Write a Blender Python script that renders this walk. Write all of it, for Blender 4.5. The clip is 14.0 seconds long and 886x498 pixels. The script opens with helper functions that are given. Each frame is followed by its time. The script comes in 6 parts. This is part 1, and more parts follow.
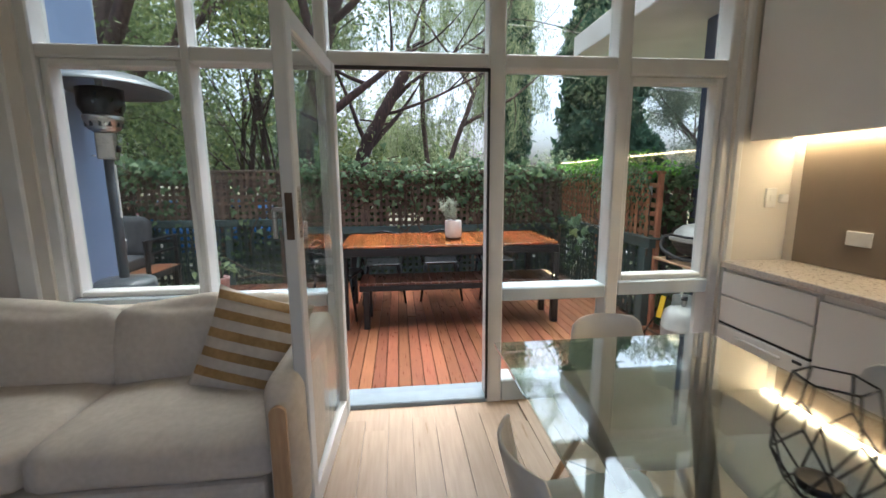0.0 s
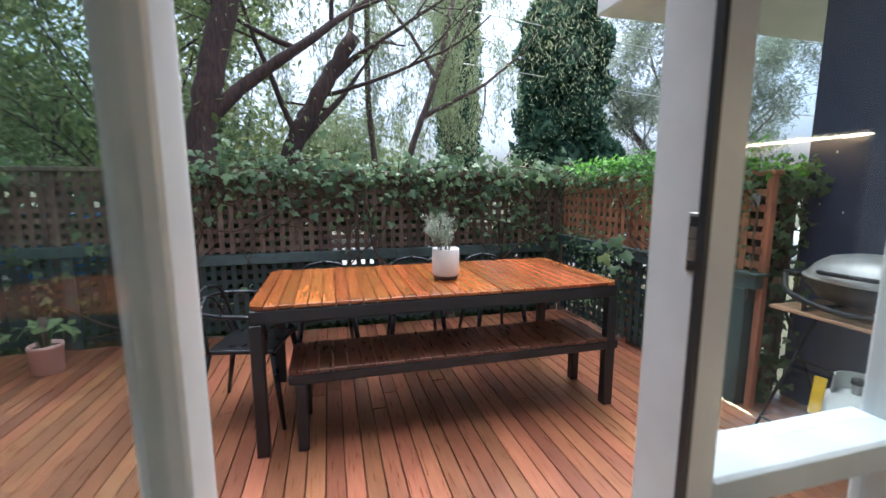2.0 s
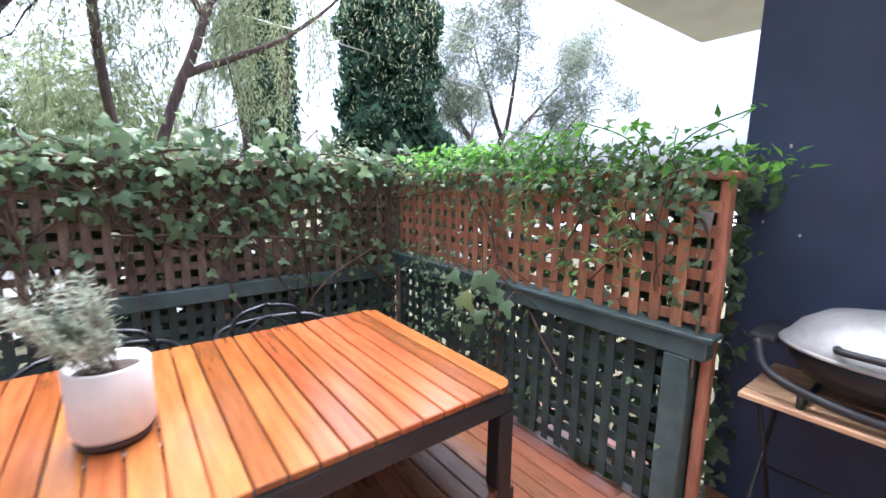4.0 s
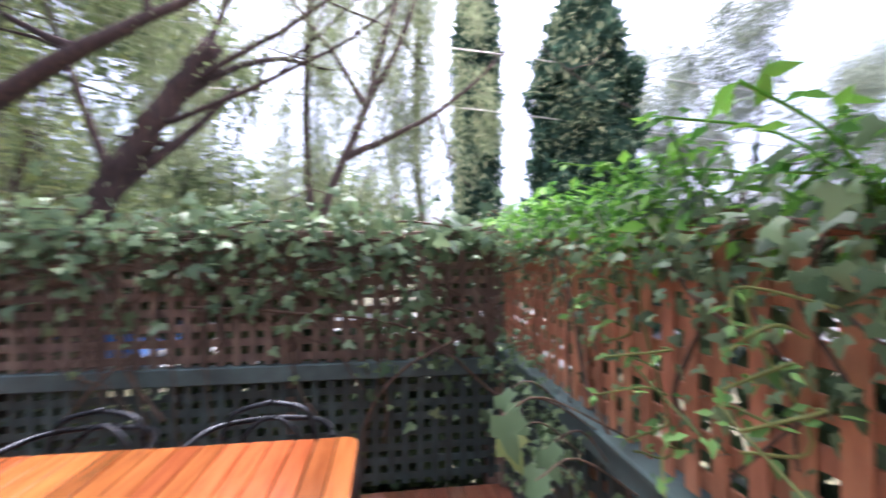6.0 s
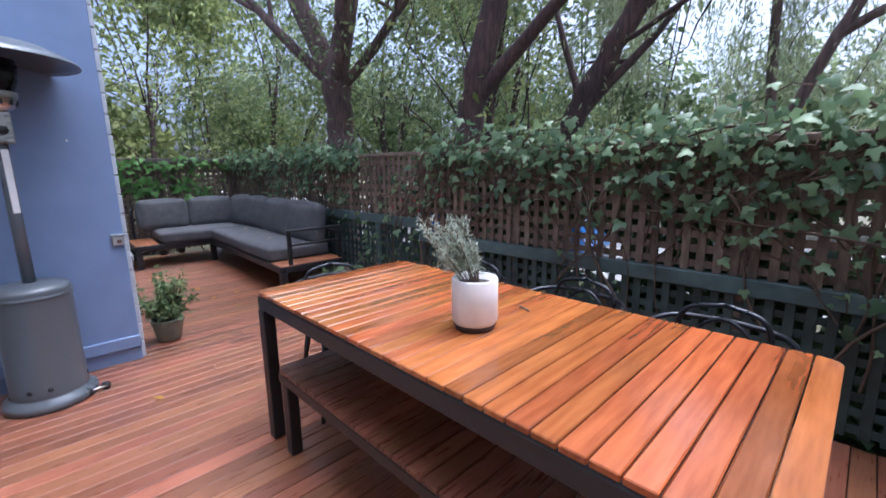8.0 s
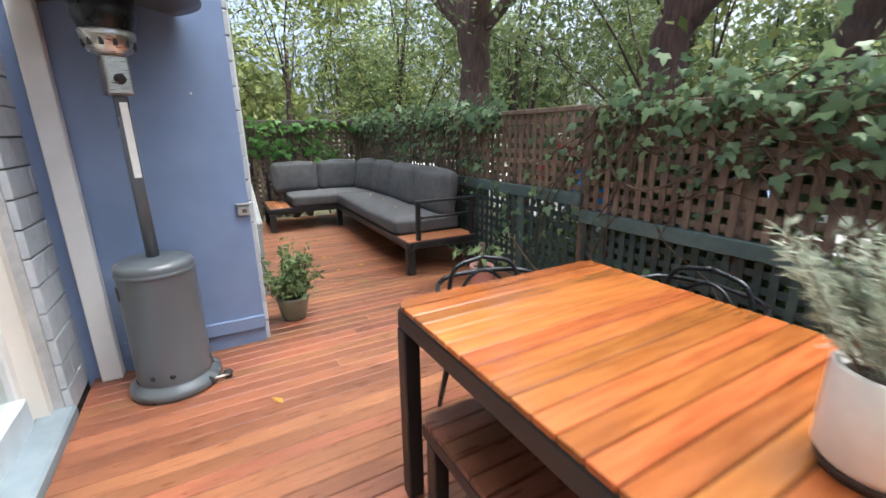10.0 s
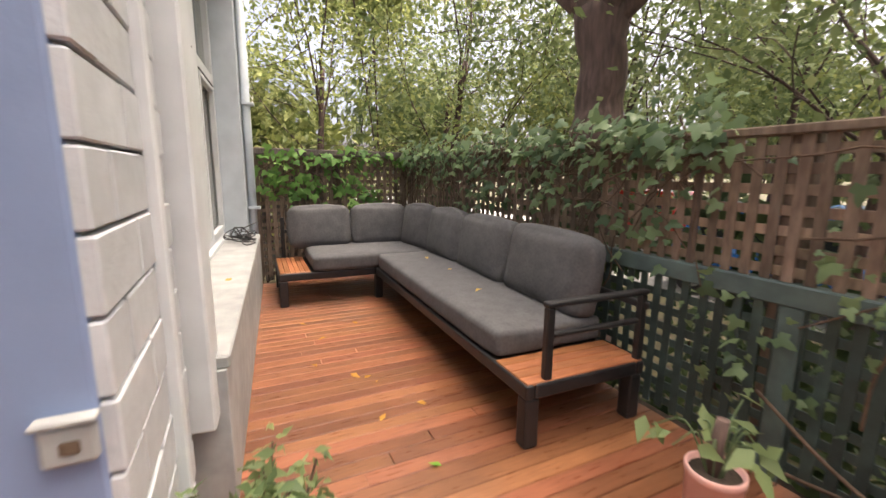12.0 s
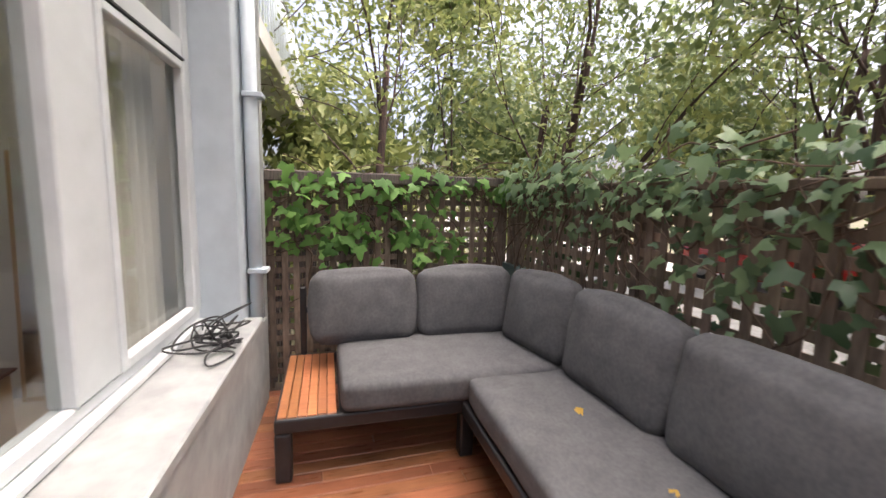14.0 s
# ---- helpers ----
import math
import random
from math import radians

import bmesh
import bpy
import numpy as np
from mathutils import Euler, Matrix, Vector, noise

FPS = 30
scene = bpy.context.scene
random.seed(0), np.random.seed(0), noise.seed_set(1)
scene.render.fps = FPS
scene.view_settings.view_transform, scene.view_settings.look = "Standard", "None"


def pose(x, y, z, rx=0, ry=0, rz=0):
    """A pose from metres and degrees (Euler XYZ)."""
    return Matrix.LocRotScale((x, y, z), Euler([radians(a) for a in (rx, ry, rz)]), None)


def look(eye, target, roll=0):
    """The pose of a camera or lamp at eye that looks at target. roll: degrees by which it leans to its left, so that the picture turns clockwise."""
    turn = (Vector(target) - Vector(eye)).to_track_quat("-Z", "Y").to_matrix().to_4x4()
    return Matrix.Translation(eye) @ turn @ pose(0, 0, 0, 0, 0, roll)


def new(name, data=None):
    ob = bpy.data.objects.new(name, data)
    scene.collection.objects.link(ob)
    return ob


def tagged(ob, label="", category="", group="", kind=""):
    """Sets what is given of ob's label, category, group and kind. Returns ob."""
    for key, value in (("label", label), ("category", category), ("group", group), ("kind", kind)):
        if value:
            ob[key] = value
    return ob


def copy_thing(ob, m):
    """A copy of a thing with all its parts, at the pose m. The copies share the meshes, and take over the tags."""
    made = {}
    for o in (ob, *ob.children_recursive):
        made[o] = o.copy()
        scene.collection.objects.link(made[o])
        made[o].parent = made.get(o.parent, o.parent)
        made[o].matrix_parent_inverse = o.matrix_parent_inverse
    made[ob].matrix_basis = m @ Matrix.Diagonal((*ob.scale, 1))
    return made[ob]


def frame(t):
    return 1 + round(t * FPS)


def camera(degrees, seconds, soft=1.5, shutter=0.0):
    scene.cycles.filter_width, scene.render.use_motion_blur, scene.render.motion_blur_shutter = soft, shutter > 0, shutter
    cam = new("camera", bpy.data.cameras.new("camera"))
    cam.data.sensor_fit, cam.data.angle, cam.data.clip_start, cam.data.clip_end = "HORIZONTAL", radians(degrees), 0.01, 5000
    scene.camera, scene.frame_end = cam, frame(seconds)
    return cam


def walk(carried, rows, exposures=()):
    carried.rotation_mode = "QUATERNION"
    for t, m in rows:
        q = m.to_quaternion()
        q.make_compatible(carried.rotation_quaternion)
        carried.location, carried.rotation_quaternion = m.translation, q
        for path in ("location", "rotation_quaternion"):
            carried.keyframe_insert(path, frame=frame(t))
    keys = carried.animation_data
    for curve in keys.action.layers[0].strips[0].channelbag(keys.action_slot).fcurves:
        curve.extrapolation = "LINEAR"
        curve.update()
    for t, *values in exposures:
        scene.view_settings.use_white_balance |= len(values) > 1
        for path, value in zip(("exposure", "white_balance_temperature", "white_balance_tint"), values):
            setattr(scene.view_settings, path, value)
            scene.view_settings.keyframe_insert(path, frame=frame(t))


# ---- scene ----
cam = camera(93.2, 14.0, soft=1.5, shutter=0.3)
# seconds, eye, target, roll
PATH = [
    (0, (-0.548, -2.39, 1.391), (-0.341, -0.429, 1.062), -0.4),
    (0.5, (-0.582, -2.017, 1.345), (-0.328, -0.058, 1.037), -0.3),
    (1, (-0.604, -1.599, 1.345), (-0.315, 0.353, 1.021), -0.3),
    (1.5, (-0.637, -1.19, 1.38), (-0.29, 0.756, 1.072), -0.1),
    (2, (-0.687, -0.694, 1.355), (-0.174, 1.217, 1.064), -0.1),
    (2.5, (-0.563, -0.304, 1.43), (0.152, 1.526, 1.057), -0.5),
    (3, (-0.455, 0.006, 1.425), (0.581, 1.662, 0.996), -0.6),
    (5.5, (0.98, 1.064, 1.391), (2.218, 2.628, 1.252), -0.6),
    (6, (1.075, 0.94, 1.4), (1.334, 2.923, 1.404), -0.2),
    (6.5, (1.05, 0.832, 1.428), (0.44, 2.737, 1.412), -1.7),
    (7, (0.991, 0.743, 1.417), (-0.103, 2.416, 1.366), -1.6),
    (7.5, (0.985, 0.702, 1.405), (-0.344, 2.186, 1.226), -1.3),
    (8, (0.971, 0.692, 1.37), (-0.433, 2.064, 0.988), -0.8),
    (8.5, (0.936, 0.686, 1.346), (-0.515, 1.935, 0.77), -0.4),
    (9, (0.805, 0.718, 1.328), (-0.733, 1.819, 0.679), -0.3),
    (11.5, (-1.386, 1.259, 1.36), (-3.163, 2.107, 1.006), -0.3),
    (12, (-1.926, 1.356, 1.311), (-3.699, 2.211, 0.957), 0.7),
    (12.5, (-2.465, 1.555, 1.349), (-4.284, 2.315, 1.013), 1.2),
    (13, (-2.952, 1.7, 1.398), (-4.826, 2.336, 1.11), 2.1),
    (13.5, (-3.537, 1.737, 1.426), (-5.435, 2.314, 1.175), 3.0),
    (14, (-4.093, 1.83, 1.445), (-5.985, 2.423, 1.181), 1.5),
]
EXPOSURES = [(0.0, 1.95, 5550, 3), (1.0, 1.8, 5200, 0), (2.0, 1.9, 5250, 3), (3.0, 2.15, 5250, 6), (5.5, 2.9, 5500, 18), (6.0, 2.4, 5500, 18), (6.5, 1.95, 5300, 18), (7.5, 1.75, 5050, 17), (9.0, 1.95, 5000, 0), (11.5, 2.4, 7300, 8), (12.5, 2.2, 6900, 13), (14.0, 2.35, 6600, 13)]
walk(cam, [(t, look(eye, target, roll)) for t, eye, target, roll in PATH], EXPOSURES)

# ---- light: bright overcast sky with a soft sun, warm strip lamps indoors ----
world = bpy.data.worlds.new("overcast_sky")
scene.world = world
world.use_nodes = True
wn, wl = world.node_tree.nodes, world.node_tree.links
sky = wn.new("ShaderNodeTexSky")
sky.sky_type, sky.sun_disc = "NISHITA", False
sky.sun_elevation, sky.sun_rotation = radians(72), radians(12)
sky.air_density, sky.dust_density, sky.ozone_density = 0.4, 8.0, 0.2
wl.new(sky.outputs[0], wn["Background"].inputs[0])
wn["Background"].inputs[1].default_value = 0.15
sun = new("sun", bpy.data.lights.new("sun", "SUN"))
sun.data.energy, sun.data.angle, sun.data.color = 0.8, radians(60), (1.0, 0.97, 0.93)
sun.matrix_world = look((0.5, 2.2, 12), (0, 0, 0))

# ---- materials ----
def material(name, colour, colour2=None, rough=0.6, metal=0.0, scale=8.0, stretch=(1, 1, 1), bump=0.1, spread=0.0, fine=60.0,
             stain=0.15, spec=0.5, island=0.0, coat=0.0):
    """A Principled surface: two colours mixed by stretched noise, a second, broader noise of wear, fine relief; spread varies it object by object."""
    m = bpy.data.materials.new(name)
    m.use_nodes = True
    n, l = m.node_tree.nodes, m.node_tree.links
    b = n["Principled BSDF"]
    co = n.new("ShaderNodeTexCoord")
    mp = n.new("ShaderNodeMapping")
    mp.inputs["Scale"].default_value = stretch
    info = n.new("ShaderNodeObjectInfo")
    shift = n.new("ShaderNodeVectorMath")
    shift.operation = "MULTIPLY_ADD"
    l.new(info.outputs["Random"], shift.inputs[0])
    shift.inputs[1].default_value = (37, 53, 71)
    l.new(co.outputs["Object"], shift.inputs[2])
    l.new(shift.outputs[0], mp.inputs[0])
    n1 = n.new("ShaderNodeTexNoise")
    n1.inputs["Scale"].default_value, n1.inputs["Detail"].default_value = scale, 6
    l.new(mp.outputs[0], n1.inputs[0])
    n2 = n.new("ShaderNodeTexNoise")
    n2.inputs["Scale"].default_value, n2.inputs["Detail"].default_value = scale * 0.17 + 0.4, 3
    l.new(shift.outputs[0], n2.inputs[0])
    n3 = n.new("ShaderNodeTexNoise")
    n3.inputs["Scale"].default_value, n3.inputs["Detail"].default_value = fine, 4
    l.new(mp.outputs[0], n3.inputs[0])
    ramp = n.new("ShaderNodeValToRGB")
    c2 = colour2 or tuple(c * 0.8 for c in colour)
    ramp.color_ramp.elements[0].color, ramp.color_ramp.elements[1].color = (*c2, 1), (*colour, 1)
    ramp.color_ramp.elements[0].position, ramp.color_ramp.elements[1].position = 0.32, 0.66
    l.new(n1.outputs[0], ramp.inputs[0])
    hsv = n.new("ShaderNodeHueSaturation")
    l.new(ramp.outputs[0], hsv.inputs["Color"])
    wear = n.new("ShaderNodeMapRange")
    wear.inputs[1].default_value, wear.inputs[2].default_value = 0.3, 0.7
    wear.inputs[3].default_value, wear.inputs[4].default_value = 1 - stain, 1 + stain
    l.new(n2.outputs[0], wear.inputs[0])
    value = wear.outputs[0]
    if spread or island:
        src = info.outputs["Random"]
        if island:
            src = n.new("ShaderNodeNewGeometry").outputs["Random Per Island"]
        amount = spread or island
        own = n.new("ShaderNodeMapRange")
        own.inputs[3].default_value, own.inputs[4].default_value = 1 - amount, 1 + amount
        l.new(src, own.inputs[0])
        mul = n.new("ShaderNodeMath")
        mul.operation = "MULTIPLY"
        l.new(value, mul.inputs[0])
        l.new(own.outputs[0], mul.inputs[1])
        value = mul.outputs[0]
        hue = n.new("ShaderNodeMapRange")
        hue.inputs[3].default_value, hue.inputs[4].default_value = 0.5 - amount * 0.03, 0.5 + amount * 0.03
        wrap = n.new("ShaderNodeMath")
        wrap.operation = "MULTIPLY"
        wrap.inputs[1].default_value = 7.31
        frac = n.new("ShaderNodeMath")
        frac.operation = "FRACT"
        l.new(src, wrap.inputs[0])
        l.new(wrap.outputs[0], frac.inputs[0])
        l.new(frac.outputs[0], hue.inputs[0])
        l.new(hue.outputs[0], hsv.inputs["Hue"])
    l.new(value, hsv.inputs["Value"])
    l.new(hsv.outputs[0], b.inputs["Base Color"])
    rr = n.new("ShaderNodeMapRange")
    rr.inputs[3].default_value, rr.inputs[4].default_value = max(0.03, rough - 0.12), min(1, rough + 0.12)
    l.new(n1.outputs[0], rr.inputs[0])
    l.new(rr.outputs[0], b.inputs["Roughness"])
    b.inputs["Metallic"].default_value = metal
    b.inputs["Specular IOR Level"].default_value = spec
    b.inputs["Coat Weight"].default_value = coat
    b.inputs["Coat Roughness"].default_value = 0.12
    bp = n.new("ShaderNodeBump")
    bp.inputs["Strength"].default_value, bp.inputs["Distance"].default_value = bump, 0.004
    l.new(n3.outputs[0], bp.inputs["Height"])
    l.new(bp.outputs[0], b.inputs["Normal"])
    return m


def leaf_material(name, colour, colour2, rough=0.5, spec=0.2):
    """Leaves: two greens, varied leaf by leaf, with light passing through."""
    m = bpy.data.materials.new(name)
    m.use_nodes = True
    n, l = m.node_tree.nodes, m.node_tree.links
    b = n["Principled BSDF"]
    geo = n.new("ShaderNodeNewGeometry")
    ramp = n.new("ShaderNodeValToRGB")
    ramp.color_ramp.elements[0].color, ramp.color_ramp.elements[1].color = (*colour2, 1), (*colour, 1)
    l.new(geo.outputs["Random Per Island"], ramp.inputs[0])
    l.new(ramp.outputs[0], b.inputs["Base Color"])
    b.inputs["Roughness"].default_value = rough
    b.inputs["Specular IOR Level"].default_value = spec
    t = n.new("ShaderNodeBsdfTranslucent")
    l.new(ramp.outputs[0], t.inputs[0])
    mix = n.new("ShaderNodeMixShader")
    mix.inputs[0].default_value = 0.42
    l.new(b.outputs[0], mix.inputs[1])
    l.new(t.outputs[0], mix.inputs[2])
    l.new(mix.outputs[0], n["Material Output"].inputs[0])
    return m


def glass_material(name, tint=(0.93, 0.96, 0.95), gloss=1.0):
    """Clear sheet whose gloss grows towards grazing angles."""
    m = bpy.data.materials.new(name)
    m.use_nodes = True
    n, l = m.node_tree.nodes, m.node_tree.links
    clear, shine, mix, lw = (n.new("ShaderNodeBsdfTransparent"), n.new("ShaderNodeBsdfGlossy"), n.new("ShaderNodeMixShader"),
                             n.new("ShaderNodeLayerWeight"))
    clear.inputs[0].default_value = (*tint, 1)
    shine.inputs["Roughness"].default_value = 0.02
    lw.inputs[0].default_value = 0.5
    power = n.new("ShaderNodeMath")
    power.operation = "POWER"
    power.inputs[1].default_value = 4.0
    l.new(lw.outputs["Facing"], power.inputs[0])
    mul = n.new("ShaderNodeMath")
    mul.operation, mul.use_clamp = "MULTIPLY_ADD", True
    mul.inputs[1].default_value, mul.inputs[2].default_value = 0.8 * gloss, 0.045 * gloss
    l.new(power.outputs[0], mul.inputs[0])
    l.new(mul.outputs[0], mix.inputs[0])
    l.new(clear.outputs[0], mix.inputs[1])
    l.new(shine.outputs[0], mix.inputs[2])
    l.new(mix.outputs[0], n["Material Output"].inputs[0])
    return m


def glow_material(name, colour, strength):
    m = bpy.data.materials.new(name)
    m.use_nodes = True
    b = m.node_tree.nodes["Principled BSDF"]
    b.inputs["Emission Color"].default_value, b.inputs["Emission Strength"].default_value = (*colour, 1), strength
    return m


deck_wood = material("oiled_red_decking", (0.25, 0.1, 0.05), (0.185, 0.07, 0.035), 0.31, scale=10, stretch=(9, 0.7, 9), bump=0.15, spread=0.3, fine=30, stain=0.2)
table_wood = material("oiled_orange_timber", (0.295, 0.095, 0.026), (0.215, 0.061, 0.016), 0.18, scale=7, stretch=(7, 0.7, 7), bump=0.12, spread=0.3, fine=30, stain=0.2, coat=0.35)
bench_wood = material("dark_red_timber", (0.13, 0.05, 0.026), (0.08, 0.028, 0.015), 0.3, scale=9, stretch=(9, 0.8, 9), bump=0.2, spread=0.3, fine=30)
sofa_wood = material("acacia_slats", (0.46, 0.19, 0.085), (0.28, 0.1, 0.04), 0.4, scale=9, stretch=(9, 1, 9), bump=0.2, spread=0.25, fine=30)
floor_wood = material("pale_oak_floor", (0.43, 0.33, 0.24), (0.36, 0.27, 0.19), 0.32, scale=7, stretch=(8, 0.6, 8), bump=0.05, spread=0.07, fine=30, stain=0.08)
lattice_brown = material("weathered_brown_lattice", (0.215, 0.16, 0.12), (0.12, 0.086, 0.064), 0.8, scale=14, stretch=(3, 3, 0.7), bump=0.4, spread=0.3, stain=0.3)
lattice_orange = material("stained_cedar_lattice", (0.48, 0.22, 0.12), (0.33, 0.14, 0.075), 0.75, scale=14, stretch=(3, 3, 0.7), bump=0.35, spread=0.2, stain=0.2)
lattice_green = material("dark_green_painted_lattice", (0.045, 0.075, 0.07), (0.025, 0.042, 0.04), 0.6, scale=12, bump=0.25, spread=0.2, stain=0.25)
rail_green = material("grey_green_painted_rail", (0.09, 0.14, 0.135), (0.06, 0.09, 0.088), 0.55, scale=10, bump=0.2, stain=0.25)
brushwood = material("grey_brush_screen", (0.16, 0.135, 0.12), (0.07, 0.06, 0.055), 0.9, scale=20, stretch=(6, 6, 0.5), bump=0.8, stain=0.3)
blue_paint = material("mid_blue_render_paint", (0.195, 0.262, 0.42), (0.175, 0.238, 0.385), 0.55, scale=5, bump=0.12, stain=0.07, fine=90)
navy_paint = material("navy_render_paint", (0.055, 0.075, 0.135), (0.045, 0.062, 0.115), 0.6, scale=5, bump=0.15, stain=0.14, fine=90)
white_paint = material("white_gloss_joinery", (0.72, 0.72, 0.71), (0.66, 0.66, 0.65), 0.4, scale=7, bump=0.06, stain=0.05)
frame_blue = material("pale_grey_outdoor_joinery", (0.54, 0.6, 0.65), (0.47, 0.53, 0.58), 0.45, scale=7, bump=0.08, stain=0.08)
threshold_paint = material("blue_grey_painted_sill", (0.22, 0.27, 0.31), (0.17, 0.21, 0.24), 0.5, scale=7, bump=0.08, stain=0.12)
brick_paint = material("painted_white_brick", (0.5, 0.53, 0.56), (0.43, 0.46, 0.49), 0.6, scale=18, bump=0.5, spread=0.07, stain=0.1)
mortar_paint = material("painted_mortar", (0.46, 0.46, 0.46), (0.36, 0.36, 0.36), 0.8, scale=20, bump=0.5)
bay_paint = material("pale_grey_bay_joinery", (0.62, 0.65, 0.67), (0.55, 0.58, 0.6), 0.5, scale=7, bump=0.1, stain=0.08)
sill_paint = material("dusty_white_sill", (0.36, 0.375, 0.375), (0.27, 0.28, 0.28), 0.65, scale=9, bump=0.2, stain=0.16)
wall_paint = material("warm_white_plaster", (0.72, 0.68, 0.62), (0.69, 0.65, 0.59), 0.65, scale=3, bump=0.05, stain=0.04)
ceiling_paint = material("white_ceiling_paint", (0.8, 0.79, 0.76), rough=0.8, scale=4, bump=0.04, stain=0.03)
slab_paint = material("white_render_slab", (0.7, 0.7, 0.68), (0.6, 0.6, 0.58), 0.8, scale=3, bump=0.2, stain=0.1)
black_metal = material("black_powder_coat", (0.018, 0.018, 0.02), (0.012, 0.012, 0.013), 0.45, scale=30, bump=0.1, stain=0.2)
gun_metal = material("dark_gunmetal_chair", (0.05, 0.053, 0.06), (0.03, 0.032, 0.036), 0.3, metal=0.85, scale=20, bump=0.05)
grey_fabric = material("charcoal_woven_cushion", (0.115, 0.115, 0.12), (0.09, 0.09, 0.095), 0.95, scale=60, bump=0.5, fine=500, stain=0.12, spec=0.2)
cream_fabric = material("cream_linen_upholstery", (0.66, 0.59, 0.5), (0.6, 0.53, 0.44), 0.95, scale=40, bump=0.4, fine=450, stain=0.05, spec=0.2)
tan_fabric = material("tan_stripe_fabric", (0.42, 0.27, 0.12), (0.34, 0.21, 0.09), 0.95, scale=50, bump=0.5, fine=450, spec=0.2)
heater_paint = material("hammered_grey_enamel", (0.115, 0.13, 0.145), (0.105, 0.118, 0.132), 0.3, metal=0.1, scale=1.5, bump=0.03, stain=0.04)
steel = material("brushed_steel", (0.6, 0.58, 0.55), (0.45, 0.43, 0.4), 0.3, metal=1.0, scale=20, stretch=(1, 1, 12), bump=0.08)
bbq_cast = material("pale_cast_aluminium", (0.52, 0.52, 0.5), (0.42, 0.42, 0.4), 0.4, metal=0.3, scale=30, bump=0.2)
gas_paint = material("off_white_gas_enamel", (0.6, 0.62, 0.6), (0.5, 0.52, 0.5), 0.5, scale=12, bump=0.1, stain=0.16)
yellow_plastic = material("yellow_tag_plastic", (0.75, 0.5, 0.02), rough=0.5, scale=20, bump=0.05)
pot_white = material("matt_white_ceramic", (0.74, 0.73, 0.72), (0.68, 0.67, 0.66), 0.5, scale=25, bump=0.1, stain=0.05)
saucer_brown = material("dark_brown_saucer", (0.06, 0.03, 0.022), rough=0.6, scale=20)
pot_green = material("glazed_olive_pot", (0.2, 0.21, 0.15), (0.13, 0.14, 0.1), 0.35, scale=9, bump=0.1, stain=0.2)
pot_pink = material("pink_plastic_pot", (0.76, 0.46, 0.42), (0.68, 0.39, 0.36), 0.5, scale=9, bump=0.05, stain=0.12)
soil = material("dark_potting_soil", (0.05, 0.035, 0.025), (0.02, 0.015, 0.01), 0.95, scale=50, bump=1.0)
cabinet_white = material("satin_white_cabinet", (0.74, 0.71, 0.67), (0.72, 0.69, 0.65), 0.35, scale=3, bump=0.02, stain=0.03)
stone_top = material("speckled_stone_worktop", (0.55, 0.5, 0.45), (0.42, 0.37, 0.33), 0.3, scale=90, bump=0.03, stain=0.05)
splash = material("taupe_glass_splashback", (0.25, 0.2, 0.15), (0.23, 0.185, 0.14), 0.15, scale=3, bump=0.01, stain=0.05)
shell_white = material("white_moulded_plastic", (0.74, 0.71, 0.66), rough=0.4, scale=5, bump=0.02, stain=0.03)
pale_wood = material("pale_beech", (0.55, 0.36, 0.2), (0.45, 0.28, 0.15), 0.45, scale=9, stretch=(8, 8, 1), bump=0.1)
bbq_wood = material("raw_pale_slats", (0.55, 0.36, 0.2), (0.4, 0.24, 0.13), 0.6, scale=9, stretch=(8, 1, 8), bump=0.2, spread=0.2)
dark_plastic = material("dark_plastic", (0.025, 0.025, 0.027), rough=0.5, scale=20, bump=0.05)
charcoal_leather = material("black_timber_leg", (0.03, 0.027, 0.025), rough=0.45, scale=20, bump=0.1)
bark_grey = material("grey_brown_bark", (0.15, 0.1, 0.085), (0.06, 0.04, 0.034), 0.9, scale=9, stretch=(3, 3, 0.5), bump=1.0, fine=14, stain=0.3)
bark_dark = material("dark_red_brown_bark", (0.085, 0.05, 0.042), (0.03, 0.02, 0.018), 0.9, scale=12, stretch=(4, 4, 0.5), bump=1.0, fine=18, stain=0.3)
stem_brown = material("dry_vine_stem", (0.14, 0.095, 0.065), (0.07, 0.045, 0.03), 0.9, scale=20, bump=0.6)
road_mat = material("pale_worn_concrete", (0.32, 0.315, 0.3), (0.25, 0.245, 0.235), 0.9, scale=30, bump=0.5, fine=200, stain=0.15)
car_blue = material("blue_car_paint", (0.03, 0.16, 0.5), rough=0.25, scale=3, bump=0.01, stain=0.04, coat=0.6)
car_red = material("red_car_paint", (0.5, 0.03, 0.025), rough=0.25, scale=3, bump=0.01, stain=0.04, coat=0.6)
car_glass = material("dark_car_glass", (0.03, 0.035, 0.04), rough=0.1, scale=3, bump=0.0)
ground_mat = material("leaf_litter_and_grass", (0.11, 0.105, 0.05), (0.06, 0.05, 0.03), 0.95, scale=6, bump=1.0, fine=25, stain=0.3)
leaf_ivy = leaf_material("ivy_leaf", (0.25, 0.36, 0.18), (0.07, 0.125, 0.065), rough=0.34, spec=0.4)
# ivy greens darkened in the colour itself for the shade behind the lattices
leaf_ivy_shade = leaf_material("ivy_leaf_in_shade_colour", (0.11, 0.16, 0.07), (0.035, 0.06, 0.035), rough=0.5)
leaf_bright = leaf_material("fresh_vine_leaf", (0.246, 0.522, 0.072), (0.087, 0.246, 0.043))
leaf_fresh = leaf_material("jasmine_leaf", (0.2, 0.38, 0.1), (0.08, 0.18, 0.05))
leaf_tree = leaf_material("glossy_tree_leaf", (0.26, 0.32, 0.135), (0.095, 0.135, 0.06), rough=0.4)
leaf_light = leaf_material("light_tree_leaf", (0.31, 0.34, 0.12), (0.12, 0.16, 0.055))
